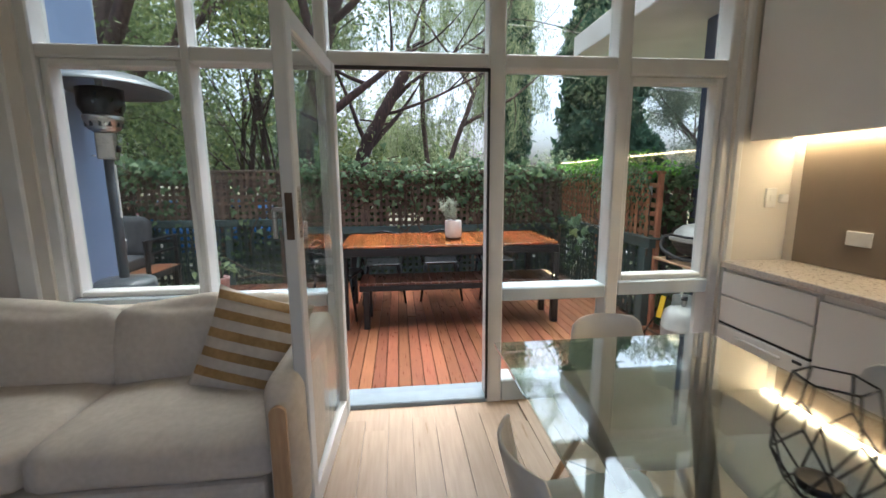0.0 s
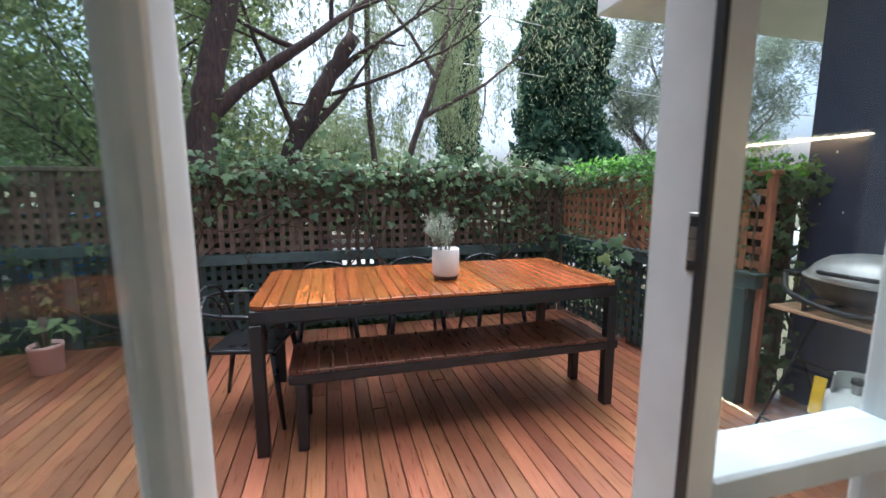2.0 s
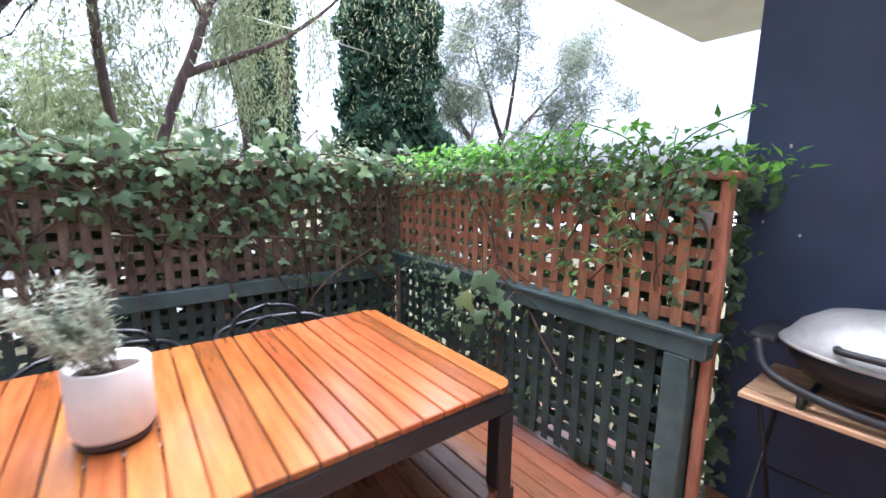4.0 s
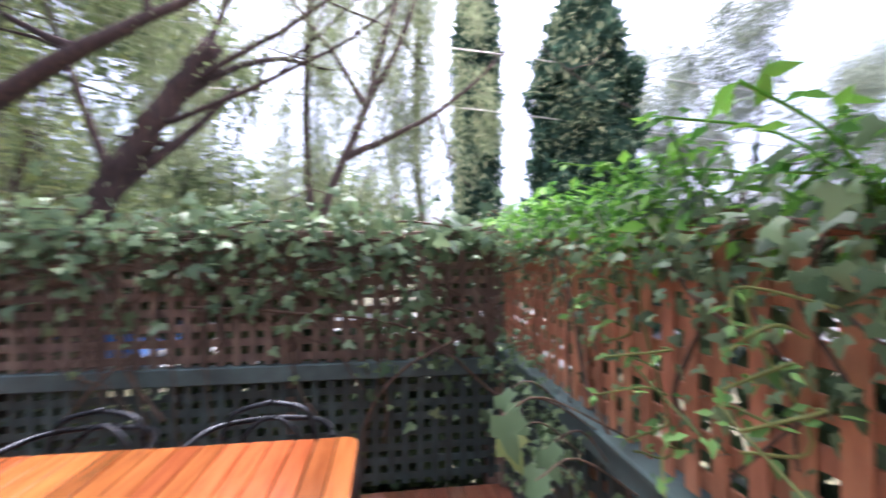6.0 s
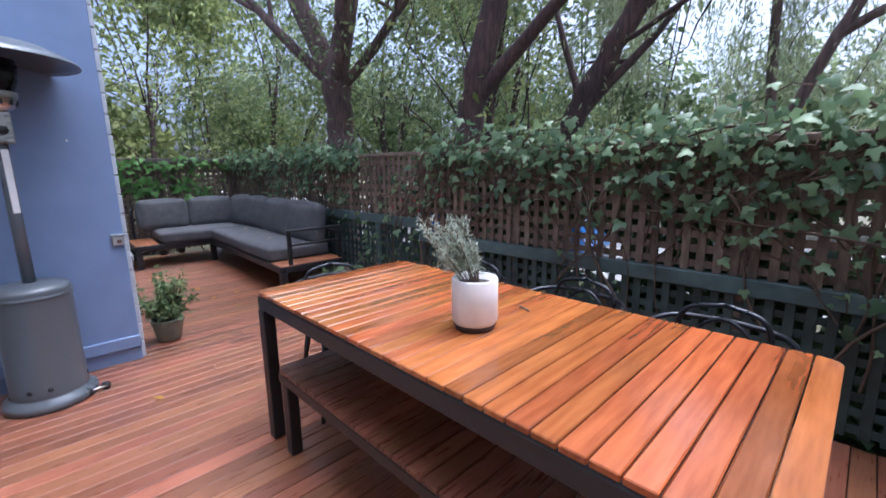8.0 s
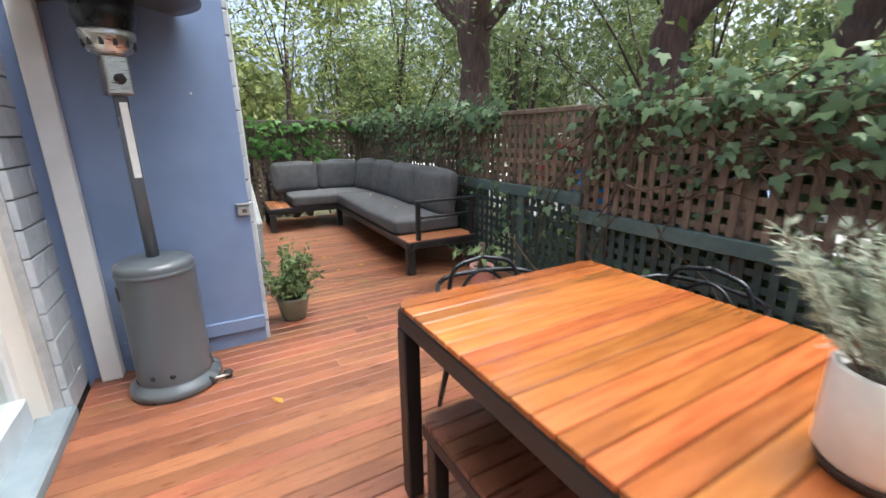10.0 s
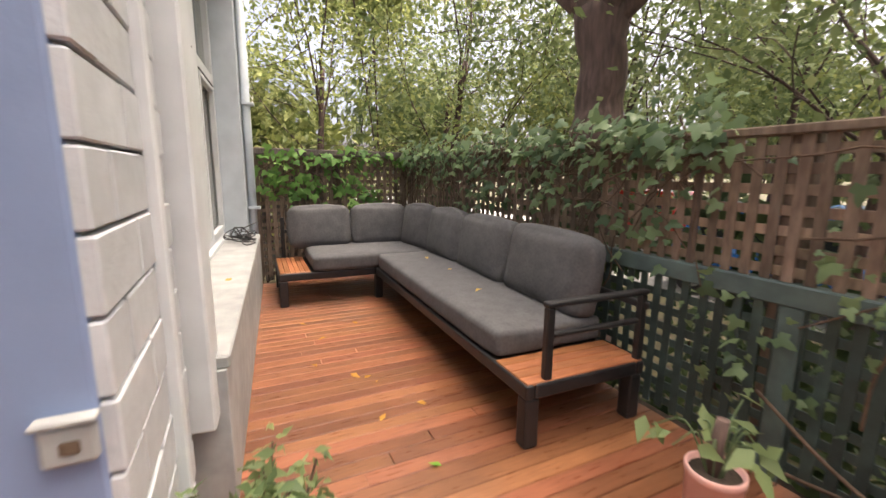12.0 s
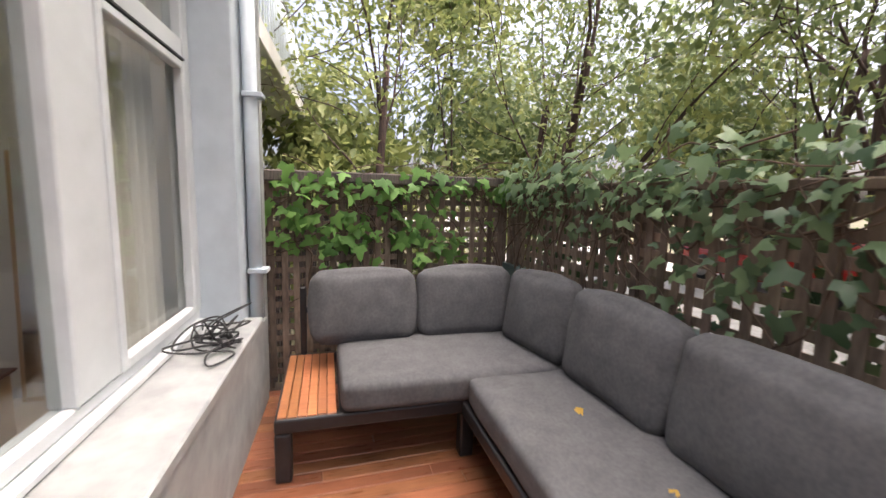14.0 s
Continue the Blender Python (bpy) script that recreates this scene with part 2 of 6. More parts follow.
leaf_weep = leaf_material("weeping_pale_leaf", (0.42, 0.46, 0.27), (0.22, 0.27, 0.15), rough=0.6, spec=0.0)
leaf_cypress = leaf_material("cypress_spray", (0.1, 0.17, 0.11), (0.04, 0.075, 0.05), rough=0.8, spec=0.0)
leaf_grey = leaf_material("grey_green_gum_leaf", (0.36, 0.4, 0.31), (0.2, 0.23, 0.17), rough=0.6, spec=0.0)
leaf_lav = leaf_material("silver_lavender_leaf", (0.435, 0.478, 0.392), (0.275, 0.319, 0.246), rough=0.7)
leaf_jade = leaf_material("fleshy_jade_leaf", (0.246, 0.319, 0.145), (0.102, 0.160, 0.072), rough=0.4)
leaf_dry = leaf_material("fallen_yellow_leaf", (0.652, 0.435, 0.087), (0.406, 0.203, 0.058))
pane_glass = glass_material("window_glass", gloss=0.7)
dark_glass = glass_material("reflective_bedroom_glass", (0.86, 0.88, 0.87), gloss=0.9)
table_glass = glass_material("green_edge_table_glass", (0.86, 0.93, 0.91), gloss=3.2)
mirror_silver = material("silvered_mirror", (0.8, 0.8, 0.8), rough=0.05, metal=1.0, bump=0.0, stain=0.02)
warm_glow = glow_material("warm_strip_lamp", (1.0, 0.72, 0.4), 14.0)


# ---- building helpers ----
def box(bm, x0, x1, y0, y1, z0, z1, bevel=0.0, seg=1):
    r = bmesh.ops.create_cube(bm, size=1, matrix=Matrix.LocRotScale(((x0 + x1) / 2, (y0 + y1) / 2, (z0 + z1) / 2), None, (x1 - x0, y1 - y0, z1 - z0)))
    if bevel:
        es = list({e for v in r["verts"] for e in v.link_edges})
        bmesh.ops.bevel(bm, geom=es, offset=bevel, segments=seg, affect="EDGES", profile=0.5)
    return bm


def boxm(*a, **k):
    return box(bmesh.new(), *a, **k)


def tube(bm, pts, radii, seg=8, cap=True):
    """A tube along points, with a radius for each (or one for all), wound without twist."""
    pts = [Vector(p) for p in pts]
    if not isinstance(radii, (list, tuple)):
        radii = [radii] * len(pts)
    rings, side = [], None
    for i, p in enumerate(pts):
        d = (pts[min(i + 1, len(pts) - 1)] - pts[max(i - 1, 0)]).normalized()
        if side is None:
            side = d.orthogonal().normalized()
        side = (side - d * side.dot(d)).normalized()
        up = d.cross(side)
        rings.append([bm.verts.new(p + (side * math.cos(a) + up * math.sin(a)) * radii[i]) for a in [2 * math.pi * k / seg for k in range(seg)]])
    for a, b in zip(rings, rings[1:]):
        for k in range(seg):
            bm.faces.new((a[k], a[(k + 1) % seg], b[(k + 1) % seg], b[k])).smooth = True
    if cap:
        bm.faces.new(rings[0][::-1])
        bm.faces.new(rings[-1])
    return bm


def smooth_path(pts, n=6):
    """Catmull-Rom points through pts."""
    pts = [Vector(p) for p in pts]
    q = [pts[0] * 2 - pts[1]] + pts + [pts[-1] * 2 - pts[-2]]
    out = []
    for i in range(1, len(q) - 2):
        for k in range(n):
            t = k / n
            a, b, c, d = q[i - 1], q[i], q[i + 1], q[i + 2]
            out.append(0.5 * (2 * b + (c - a) * t + (2 * a - 5 * b + 4 * c - d) * t * t + (3 * b - a - 3 * c + d) * t ** 3))
    return out + [pts[-1]]


def lathe(bm, profile, seg=28, centre=(0, 0), sy=1.0):
    """A turned shape: profile of (radius, z)."""
    rings = []
    for r, z in profile:
        if r < 1e-5:
            rings.append([bm.verts.new((centre[0], centre[1], z))] * seg)
        else:
            rings.append([bm.verts.new((centre[0] + r * math.cos(2 * math.pi * k / seg), centre[1] + sy * r * math.sin(2 * math.pi * k / seg), z)) for k in range(seg)])
    for a, b in zip(rings, rings[1:]):
        for k in range(seg):
            vs = []
            for v in (a[k], a[(k + 1) % seg], b[(k + 1) % seg], b[k]):
                if v not in vs:
                    vs.append(v)
            if len(vs) > 2:
                bm.faces.new(vs).smooth = True
    return bm


def pillow(bm, size, r=0.05, n=10, bulge=0.02, m=None, wrinkle=0.004, seed=0):
    """A soft cushion: a rounded box that swells, with faint folds."""
    h = Vector(size) / 2
    ret = bmesh.ops.create_cube(bm, size=2)
    vs = ret["verts"]
    es = list({e for v in vs for e in v.link_edges})
    sub = bmesh.ops.subdivide_edges(bm, edges=es, cuts=n, use_grid_fill=True)
    vs = list({v for f in bm.faces for v in f.verts if max(abs(c) for c in v.co) <= 1.0001 and not v.tag})
    for v in vs:
        u = v.co.copy()
        core = Vector([max(-1, min(1, c)) * (h[i] - r) for i, c in enumerate(u)])
        p = Vector([c * h[i] for i, c in enumerate(u)])
        d = p - Vector([max(-(h[i] - r), min(h[i] - r, p[i])) for i in range(3)])
        base = Vector([max(-(h[i] - r), min(h[i] - r, p[i])) for i in range(3)])
        q = base + d.normalized() * r if d.length > 1e-6 else p
        sw = (1 - u.x * u.x) * (1 - u.y * u.y), (1 - u.y * u.y) * (1 - u.z * u.z), (1 - u.x * u.x) * (1 - u.z * u.z)
        q += Vector((math.copysign(bulge, u.x) * sw[1] if abs(u.x) > 0.99 else 0, math.copysign(bulge, u.y) * sw[2] if abs(u.y) > 0.99 else 0,
                     math.copysign(bulge, u.z) * sw[0] if abs(u.z) > 0.99 else 0))
        q += noise.noise_vector(q * 9 + Vector((seed * 3.1, 0, 0))) * wrinkle + noise.noise_vector(q * 3 + Vector((seed * 1.7, 5, 0))) * wrinkle * 1.5
        v.co = m @ q if m else q
        v.tag = True
    for f in bm.faces:
        f.smooth = True
    return bm


def part(name, bm, mat, parent=None, label="", loc=None):
    """One bmesh as one mesh object, under a thing or part."""
    me = bpy.data.meshes.new(name)
    bmesh.ops.recalc_face_normals(bm, faces=bm.faces)
    bm.to_mesh(me)
    bm.free()
    me.materials.append(mat)
    ob = new(name, me)
    ob.parent = parent
    if loc is not None:
        ob.matrix_basis = loc if isinstance(loc, Matrix) else Matrix.Translation(loc)
    if label:
        ob["label"] = label
    return ob


def same_mesh(name, me, parent, m):
    ob = new(name, me)
    ob.parent = parent
    ob.matrix_basis = m if isinstance(m, Matrix) else Matrix.Translation(m)
    return ob


def thing(name, label, category, m=None, group="", kind=""):
    ob = new(name)
    ob.empty_display_size = 0.1
    if m is not None:
        ob.matrix_basis = m if isinstance(m, Matrix) else Matrix.Translation(m)
    return tagged(ob, label, category, group, kind)


def structure(name, bm, mat, label="", category=""):
    return tagged(part(name, bm, mat), label, category, kind="structure")


def mesh_of(name, verts, faces, mat, parent=None, smooth=False):
    me = bpy.data.meshes.new(name)
    me.from_pydata(verts, [], faces)
    me.materials.append(mat)
    if smooth:
        me.polygons.foreach_set("use_smooth", [True] * len(me.polygons))
    ob = new(name, me)
    ob.parent = parent
    return ob


IVY = np.array([(0, 0, 0), (0.34, -0.12, -0.05), (0.52, 0.3, -0.1), (0.24, 0.4, 0), (0.17, 0.72, -0.03), (0, 1.0, -0.1), (-0.17, 0.72, -0.03), (-0.24, 0.4, 0),
                (-0.52, 0.3, -0.1), (-0.34, -0.12, -0.05), (0, 0.35, 0.06)])
IVY_F = [(10, i, i + 1) for i in range(0, 9)] + [(10, 9, 0)]
OVAL = np.array([(0, 0, 0), (0.24, 0.35, 0.05), (0, 1.0, -0.08), (-0.24, 0.35, 0.05), (0, 0.4, -0.03)])
OVAL_F = [(0, 1, 4), (1, 2, 4), (2, 3, 4), (3, 0, 4)]
SLIM = np.array([(0, 0, 0), (0.09, 0.45, 0.02), (0, 1.0, -0.1), (-0.09, 0.45, 0.02)])
SLIM_F = [(0, 1, 2), (0, 2, 3)]


def leaves(name, where, facing, size, mat, parent=None, shape="oval", droop=0.6, jitter=0.7, seed=1):
    """Many leaves as one mesh: at each place one leaf whose face looks roughly along facing, tip drooping."""
    rng = np.random.default_rng(seed)
    base, fs = {"ivy": (IVY, IVY_F), "oval": (OVAL, OVAL_F), "slim": (SLIM, SLIM_F)}[shape]
    where = np.asarray(where, float)
    n = len(where)
    nor = np.asarray(facing, float) * np.ones((n, 1)) + rng.normal(0, jitter, (n, 3))
    nor /= np.linalg.norm(nor, axis=1, keepdims=True) + 1e-9
    tip = rng.normal(0, 0.6, (n, 3)) + np.array((0, 0, -droop))
    tip -= nor * np.sum(tip * nor, axis=1, keepdims=True)
    tip /= np.linalg.norm(tip, axis=1, keepdims=True) + 1e-9
    side = np.cross(tip, nor)
    s = (size[0] + (size[1] - size[0]) * rng.random(n) ** 1.6)[:, None, None]
    pts = where[:, None, :] + s * (base[None, :, 0:1] * side[:, None, :] + base[None, :, 1:2] * tip[:, None, :] + base[None, :, 2:3] * nor[:, None, :])
    k = len(base)
    f = (np.array(fs)[None] + (np.arange(n) * k)[:, None, None]).reshape(-1, 3)
    me = bpy.data.meshes.new(name)
    me.vertices.add(n * k)
    me.vertices.foreach_set("co", pts.reshape(-1))
    me.loops.add(len(f) * 3)
    me.loops.foreach_set("vertex_index", f.reshape(-1).astype(np.int32))
    me.polygons.add(len(f))
    me.polygons.foreach_set("loop_start", np.arange(0, len(f) * 3, 3, dtype=np.int32))
    me.update(calc_edges=True)
    me.materials.append(mat)
    ob = new(name, me)
    ob.parent = parent
    return ob

# ---- the large structure ----
FLOOR = 0.09                       # indoor floor above the deck
structure("ground", boxm(-400, 400, -400, 400, -0.6, -0.5), ground_mat, "bare leaf-littered garden ground beyond the deck", "ground")

structure("road", boxm(-60, 60, 7.2, 13.4, -0.5, -0.47), road_mat, "pale worn asphalt street behind the garden", "road")
# indoor shell
structure("floor", boxm(-3.3, 1.9, -5.0, 0.0, -0.1, FLOOR - 0.02), floor_wood, "pale oak floor boards in the living room", "floor")
structure("ceiling", boxm(-3.4, 2.1, -5.1, 0.0, 2.62, 2.72), ceiling_paint, "white painted living room ceiling", "ceiling")
structure("wall_west", boxm(-3.4, -3.3, -5.1, -0.12, -0.1, 2.62), wall_paint, "warm white plaster wall behind the couch", "wall")
# back wall keeps an unseen opening, added to let daylight into the room
structure("wall_south_1", boxm(-3.3, -2.6, -5.1, -5.0, -0.1, 2.62), wall_paint, "warm white plaster wall at the room's back", "wall")
structure("wall_south_2", boxm(1.3, 2.0, -5.1, -5.0, -0.1, 2.62), wall_paint, "warm white plaster wall at the room's back", "wall")
structure("wall_south_3", boxm(-2.6, 1.3, -5.1, -5.0, -0.1, 0.12), wall_paint, "warm white plaster wall under the added light opening", "wall")
structure("wall_south_4", boxm(-2.6, 1.3, -5.1, -5.0, 2.56, 2.62), wall_paint, "warm white plaster wall over the added light opening", "wall")
structure("wall_east", boxm(1.76, 1.88, -5.0, -0.1, -0.1, 2.62), wall_paint, "warm white kitchen side wall", "wall")
structure("wall_north_1", boxm(-3.4, -2.3, -0.12, 0.1, -0.1, 2.9), wall_paint, "white wall beside the window frame", "wall")
structure("wall_north_2", boxm(1.36, 2.16, -0.12, 0.06, -0.1, 2.9), wall_paint, "cream wall between window and kitchen", "wall")
structure("wall_north_3", boxm(-2.3, 1.36, -0.12, 0.06, 2.5, 2.9), wall_paint, "white wall above the high windows", "wall")

# outdoor walls
structure("wall_blue", boxm(-2.95, -2.71, 0.16, 1.13, -0.3, 3.4, 0.006), blue_paint, "smooth mid-blue rendered return wall beside the deck", "wall")
structure("wall_navy", boxm(2.16, 2.4, 0.0, 1.26, -0.3, 2.747, 0.006), navy_paint, "dark navy rendered wall behind the barbecue", "wall")
fleck = random.Random(8)
for i in range(16):
    part("paint_fleck", boxm(-0.002, 0.001, -0.004, 0.004, -fleck.uniform(0.004, 0.014), 0.006), white_paint, bpy.data.objects["wall_navy"], loc=pose(2.16, fleck.uniform(0.25, 1.2), fleck.uniform(1.1, 2.3)))
structure("baseboard", boxm(-2.71, -2.688, 0.36, 1.131, 0.1, 0.19, 0.006), blue_paint, "blue painted skirting ledge on the blue wall", "baseboard")
structure("trim_post", boxm(-2.71, -2.63, 0.24, 0.34, 0.0, 3.0, 0.006), white_paint, "white upright post beside the brick pier", "trim")
structure("wall_slab", boxm(1.5, 4.7, 0.09, 2.55, 2.75, 2.98, 0.01), slab_paint, "white rendered balcony slab of the storey above", "balcony")
structure("wall_upper", boxm(-3.1, 2.3, -0.12, 0.08, 2.9, 4.6), slab_paint, "pale rendered wall of the storey above", "wall")


def bars(thing_ob, name, rows, mat, bevel=0.006):
    for r in rows:
        part(name, boxm(*r, bevel=bevel), mat, thing_ob)


# window wall: posts and rails, each light with its pane
Y0, Y1 = -0.1, 0.03
w = thing("window_1", "large white-framed timber window wall with clear panes", "window", kind="structure")
posts = [(-2.36, -2.245), (-1.59, -1.553), (-0.95, -0.89), (-0.054, 0.037), (0.66, 0.735), (1.31, 1.37)]
for a, b in posts:
    part("window_frame", boxm(a, b, Y0, Y1, FLOOR - 0.09, 2.5, bevel=0.008), white_paint, w)
spans = [(-2.245, -1.59), (-1.553, -0.95), (-0.89, -0.054), (0.037, 0.66), (0.735, 1.31)]
for i, (a, b) in enumerate(spans):
    low, sash = [(0.7, 0.785), (0.7, 0.77), None, (0.69, 0.768), (0.7, 0.785)][i], [1.98, 1.965, 1.97, 1.965, 1.945][i]
    part("window_rail", boxm(a, b, Y0 + 0.005, Y1 - 0.003, sash, 2.04, bevel=0.008), white_paint, w)
    part("window_rail", boxm(a, b, Y0 + 0.005, Y1 - 0.003, 2.46, 2.5, bevel=0.004), white_paint, w)
    part("pane", boxm(a, b, -0.006, 0.0, 2.04, 2.46), pane_glass, w)
    if low:
        part("window_rail", boxm(a, b, Y0 + 0.005, Y1 + 0.02, low[0], low[1], bevel=0.008), frame_blue, w)
        part("window_sill", boxm(a, b, Y0 + 0.005, Y1 + 0.03, 0.0, 0.2, bevel=0.008), frame_blue, w)
        part("pane", boxm(a, b, -0.006, 0.0, low[1], sash), pane_glass, w)
        part("pane", boxm(a, b, -0.006, 0.0, 0.2, low[0]), pane_glass, w)
for a, b, z in ((-2.245, -1.59, 1.98), (0.735, 1.31, 1.945)):
    # opening sashes sit inside the frame
    for r in ((a, a + 0.035, -0.07, 0.02, 0.785, z), (b - 0.035, b, -0.07, 0.02, 0.785, z), (a + 0.035, b - 0.035, -0.07, 0.02, z - 0.035, z), (a + 0.035, b - 0.035, -0.07, 0.02, 0.785, 0.818)):
        part("window_sash", boxm(*r, bevel=0.006), white_paint, w)
part("window_trim", boxm(-2.46, -2.36, -0.135, -0.1, 0.09, 2.6, bevel=0.01), white_paint, w)
part("window_trim", boxm(1.37, 1.42, -0.135, -0.1, 0.09, 2.6, bevel=0.01), white_paint, w)
part("threshold", boxm(-2.36, 1.37, 0.033, 0.19, -0.05, 0.055, bevel=0.012), threshold_paint, w, "pale blue-grey painted timber outer sill")
part("weather_strip", boxm(-0.062, -0.05, -0.115, -0.098, 0.1, 1.96), dark_plastic, w)
part("weather_strip", boxm(-0.89, -0.054, -0.115, -0.098, 1.945, 1.962), dark_plastic, w)
part("lock_plate", boxm(-0.058, -0.05, -0.098, -0.074, 1.2, 1.31, bevel=0.002), steel, w)
part("door_sill", boxm(-0.89, -0.054, -0.1, 0.03, 0.03, 0.1, bevel=0.006), threshold_paint, w)
for z in (1.205, 1.285):
    part("strike_hole", boxm(-0.0605, -0.0575, -0.094, -0.08, z, z + 0.018), dark_plastic, w)
for ob in w.children:
    if ob.name.startswith("pane"):
        ob.visible_shadow = False

# open glazed door, hinged on the left jamb and swung into the room
d = thing("door_1", "white framed glazed door standing open into the room", "door", pose(-0.872, -0.13, FLOOR, 0, 0, 267), kind="structure")
DW, DH = 0.8, 1.87
for r in ((0, 0.07, -0.024, 0.024, 0, DH), (DW - 0.07, DW, -0.024, 0.024, 0, DH), (0.07, DW - 0.07, -0.02, 0.02, 0, 0.1), (0.07, DW - 0.07, -0.02, 0.02, DH - 0.07, DH)):
    part("door_frame", boxm(*r, bevel=0.005), white_paint, d)
part("pane", boxm(0.07, DW - 0.07, -0.003, 0.003, 0.1, DH - 0.07), pane_glass, d).visible_shadow = False
plate = part("lock_plate", boxm(DW - 0.055, DW - 0.02, 0.02, 0.026, 1.1, 1.28, bevel=0.003), steel, d, "worn brown metal lock plate")
part("lock_plate", boxm(DW - 0.002, DW + 0.003, -0.013, 0.013, 1.1, 1.26, bevel=0.001), stem_brown, d)
hb = bmesh.new()
tube(hb, smooth_path([(DW - 0.035, -0.02, 1.2), (DW - 0.035, -0.06, 1.2), (DW - 0.035, -0.062, 1.18), (DW - 0.035, -0.062, 1.1)]), 0.008)
part("door_handle", hb, steel, d, "steel lever handle")

# deck subframe, fences
structure("deck_base", boxm(-7.4, 2.16, 0.1, 3.5, -0.2, -0.045), soil, "dark ground under the deck boards", "deck")


def lattice(owner, length, z0, z1, mat, m, pitch=0.085, width=0.044, thin=0.009, level_mat=None):
    """Upright slats in front of level slats, each a piece of its own."""
    h = z1 - z0
    up = boxm(-width / 2, width / 2, -thin, -0.001, 0, h, bevel=0.002)
    first = part("slat", up, mat, owner, loc=m @ Matrix.Translation((pitch / 2, 0, z0)))
    for i in range(1, int(length / pitch)):
        same_mesh("slat", first.data, owner, m @ pose(pitch * (i + 0.5) + random.uniform(-0.004, 0.004), 0, z0, 0, random.uniform(-0.5, 0.5), 0))
    lev = boxm(0, length, 0.001, thin, -width / 2, width / 2, bevel=0.002)
    first = part("slat", lev, level_mat or mat, owner, loc=m @ Matrix.Translation((0, 0, z0 + pitch / 2)))
    for i in range(1, int(h / pitch)):
        same_mesh("slat", first.data, owner, m @ pose(0, 0, z0 + pitch * (i + 0.5), 0, random.uniform(-0.1, 0.1), 0))


FY, FX, FAR = 3.4, 1.76, -7.3      # back fence, side fence, far fence
fb = thing("fence", "ivy-covered lattice fence, brown above and dark green below", "fence", (0, 0, 0), "deck fences")
SPLIT = -2.1                       # the rail steps where two panels meet
for x0, x1, zr, zt in ((FAR, SPLIT, 0.785, 1.485), (SPLIT, 1.8, 0.665, 1.47)):
    mb = Matrix.Translation((x0, FY, 0))
    lattice(fb, x1 - x0 - 0.05, zr + 0.095, zt, lattice_brown, mb)
    lattice(fb, x1 - x0 - 0.05, 0.04, zr, lattice_green, mb)
    part("rail", boxm(x0, x1 - 0.004, FY - 0.035, FY + 0.045, zr, zr + 0.095, bevel=0.006), rail_green, fb)
    part("top_rail", boxm(x0, x1 - 0.004, FY - 0.03, FY + 0.05, zt, zt + 0.04, bevel=0.006), lattice_brown, fb)
for x in (-7.26, -5.8, -4.4, -2.86, SPLIT, -1.0, 0.5, 1.7):
    part("post", boxm(x - 0.045, x + 0.045, FY + 0.01, FY + 0.1, -0.5, 1.5, bevel=0.006), lattice_brown, fb)
part("post", boxm(-2.84, -2.75, FY - 0.03, FY - 0.012, 0.0, 0.784, bevel=0.006), rail_green, fb)

fs = thing("fence", "cedar lattice fence over a dark green lattice panel", "fence", (0, 0, 0), "deck fences")
ms = Matrix.Translation((FX, FY - 0.02, 0)) @ pose(0, 0, 0, 0, 0, -90)
lattice(fs, 2.2, 0.85, 1.42, lattice_orange, ms)
lattice(fs, 2.06, 0.04, 0.75, lattice_green, ms)
part("rail", boxm(FX - 0.05, FX + 0.04, 1.16, FY - 0.03, 0.75, 0.83, bevel=0.006), rail_green, fs)
part("rail_cap", boxm(FX - 0.065, FX + 0.05, 1.14, FY - 0.03, 0.83, 0.85, bevel=0.004), rail_green, fs)
part("post", boxm(FX - 0.05, FX + 0.04, 1.21, 1.31, -0.1, 0.75, bevel=0.006), rail_green, fs)
part("post", boxm(FX + 0.012, FX + 0.06, 1.16, 1.2, -0.1, 1.42, bevel=0.006), lattice_orange, fs)
part("post", boxm(FX - 0.03, FX + 0.06, FY - 0.055, FY - 0.012, -0.3, 1.418, bevel=0.006), lattice_brown, fs)
part("post", boxm(FX + 0.015, FX + 0.1, 2.3, 2.38, -0.3, 1.42, bevel=0.006), lattice_orange, fs)
part("top_rail", boxm(FX - 0.02, FX + 0.05, 1.13, FY, 1.42, 1.45, bevel=0.006), lattice_orange, fs)

fr = thing("fence", "narrow dark lattice return panel beside the navy wall", "fence", (0, 0, 0), "deck fences")
lattice(fr, 0.34, 0.04, 1.38, lattice_brown, Matrix.Translation((FX + 0.065, 1.29, 0)))
part("post", boxm(2.1, 2.155, 1.3, 1.35, -0.1, 1.42, bevel=0.006), lattice_brown, fr)
ff = thing("fence", "weathered lattice fence with a grey brush screen", "fence", (0, 0, 0), "deck fences")
mf = Matrix.Translation((FAR, 1.5, 0)) @ pose(0, 0, 0, 0, 0, 90)
lattice(ff, 1.88, 0.05, 1.5, lattice_brown, mf, level_mat=lattice_brown)
part("top_rail", boxm(FAR - 0.05, FAR + 0.05, 1.45, FY, 1.5, 1.58, bevel=0.01), brushwood, ff)
for y in (1.5, 2.45, 3.36):
    part("post", boxm(FAR - 0.1, FAR - 0.012, y - 0.04, y + 0.04, -0.5, 1.5, bevel=0.006), lattice_brown, ff)
bb = bmesh.new()
for i in range(150):
    y = random.uniform(1.5, 2.5)
    x = FAR - random.uniform(0.012, 0.03)
    tube(bb, [(x, y, 0.0), (x + random.uniform(-0.01, 0.004), y + random.uniform(-0.03, 0.03), random.uniform(1.2, 1.55))], 0.006, 5, False)
tagged(part("brush_screen", bb, brushwood, ff), kind="stuff")

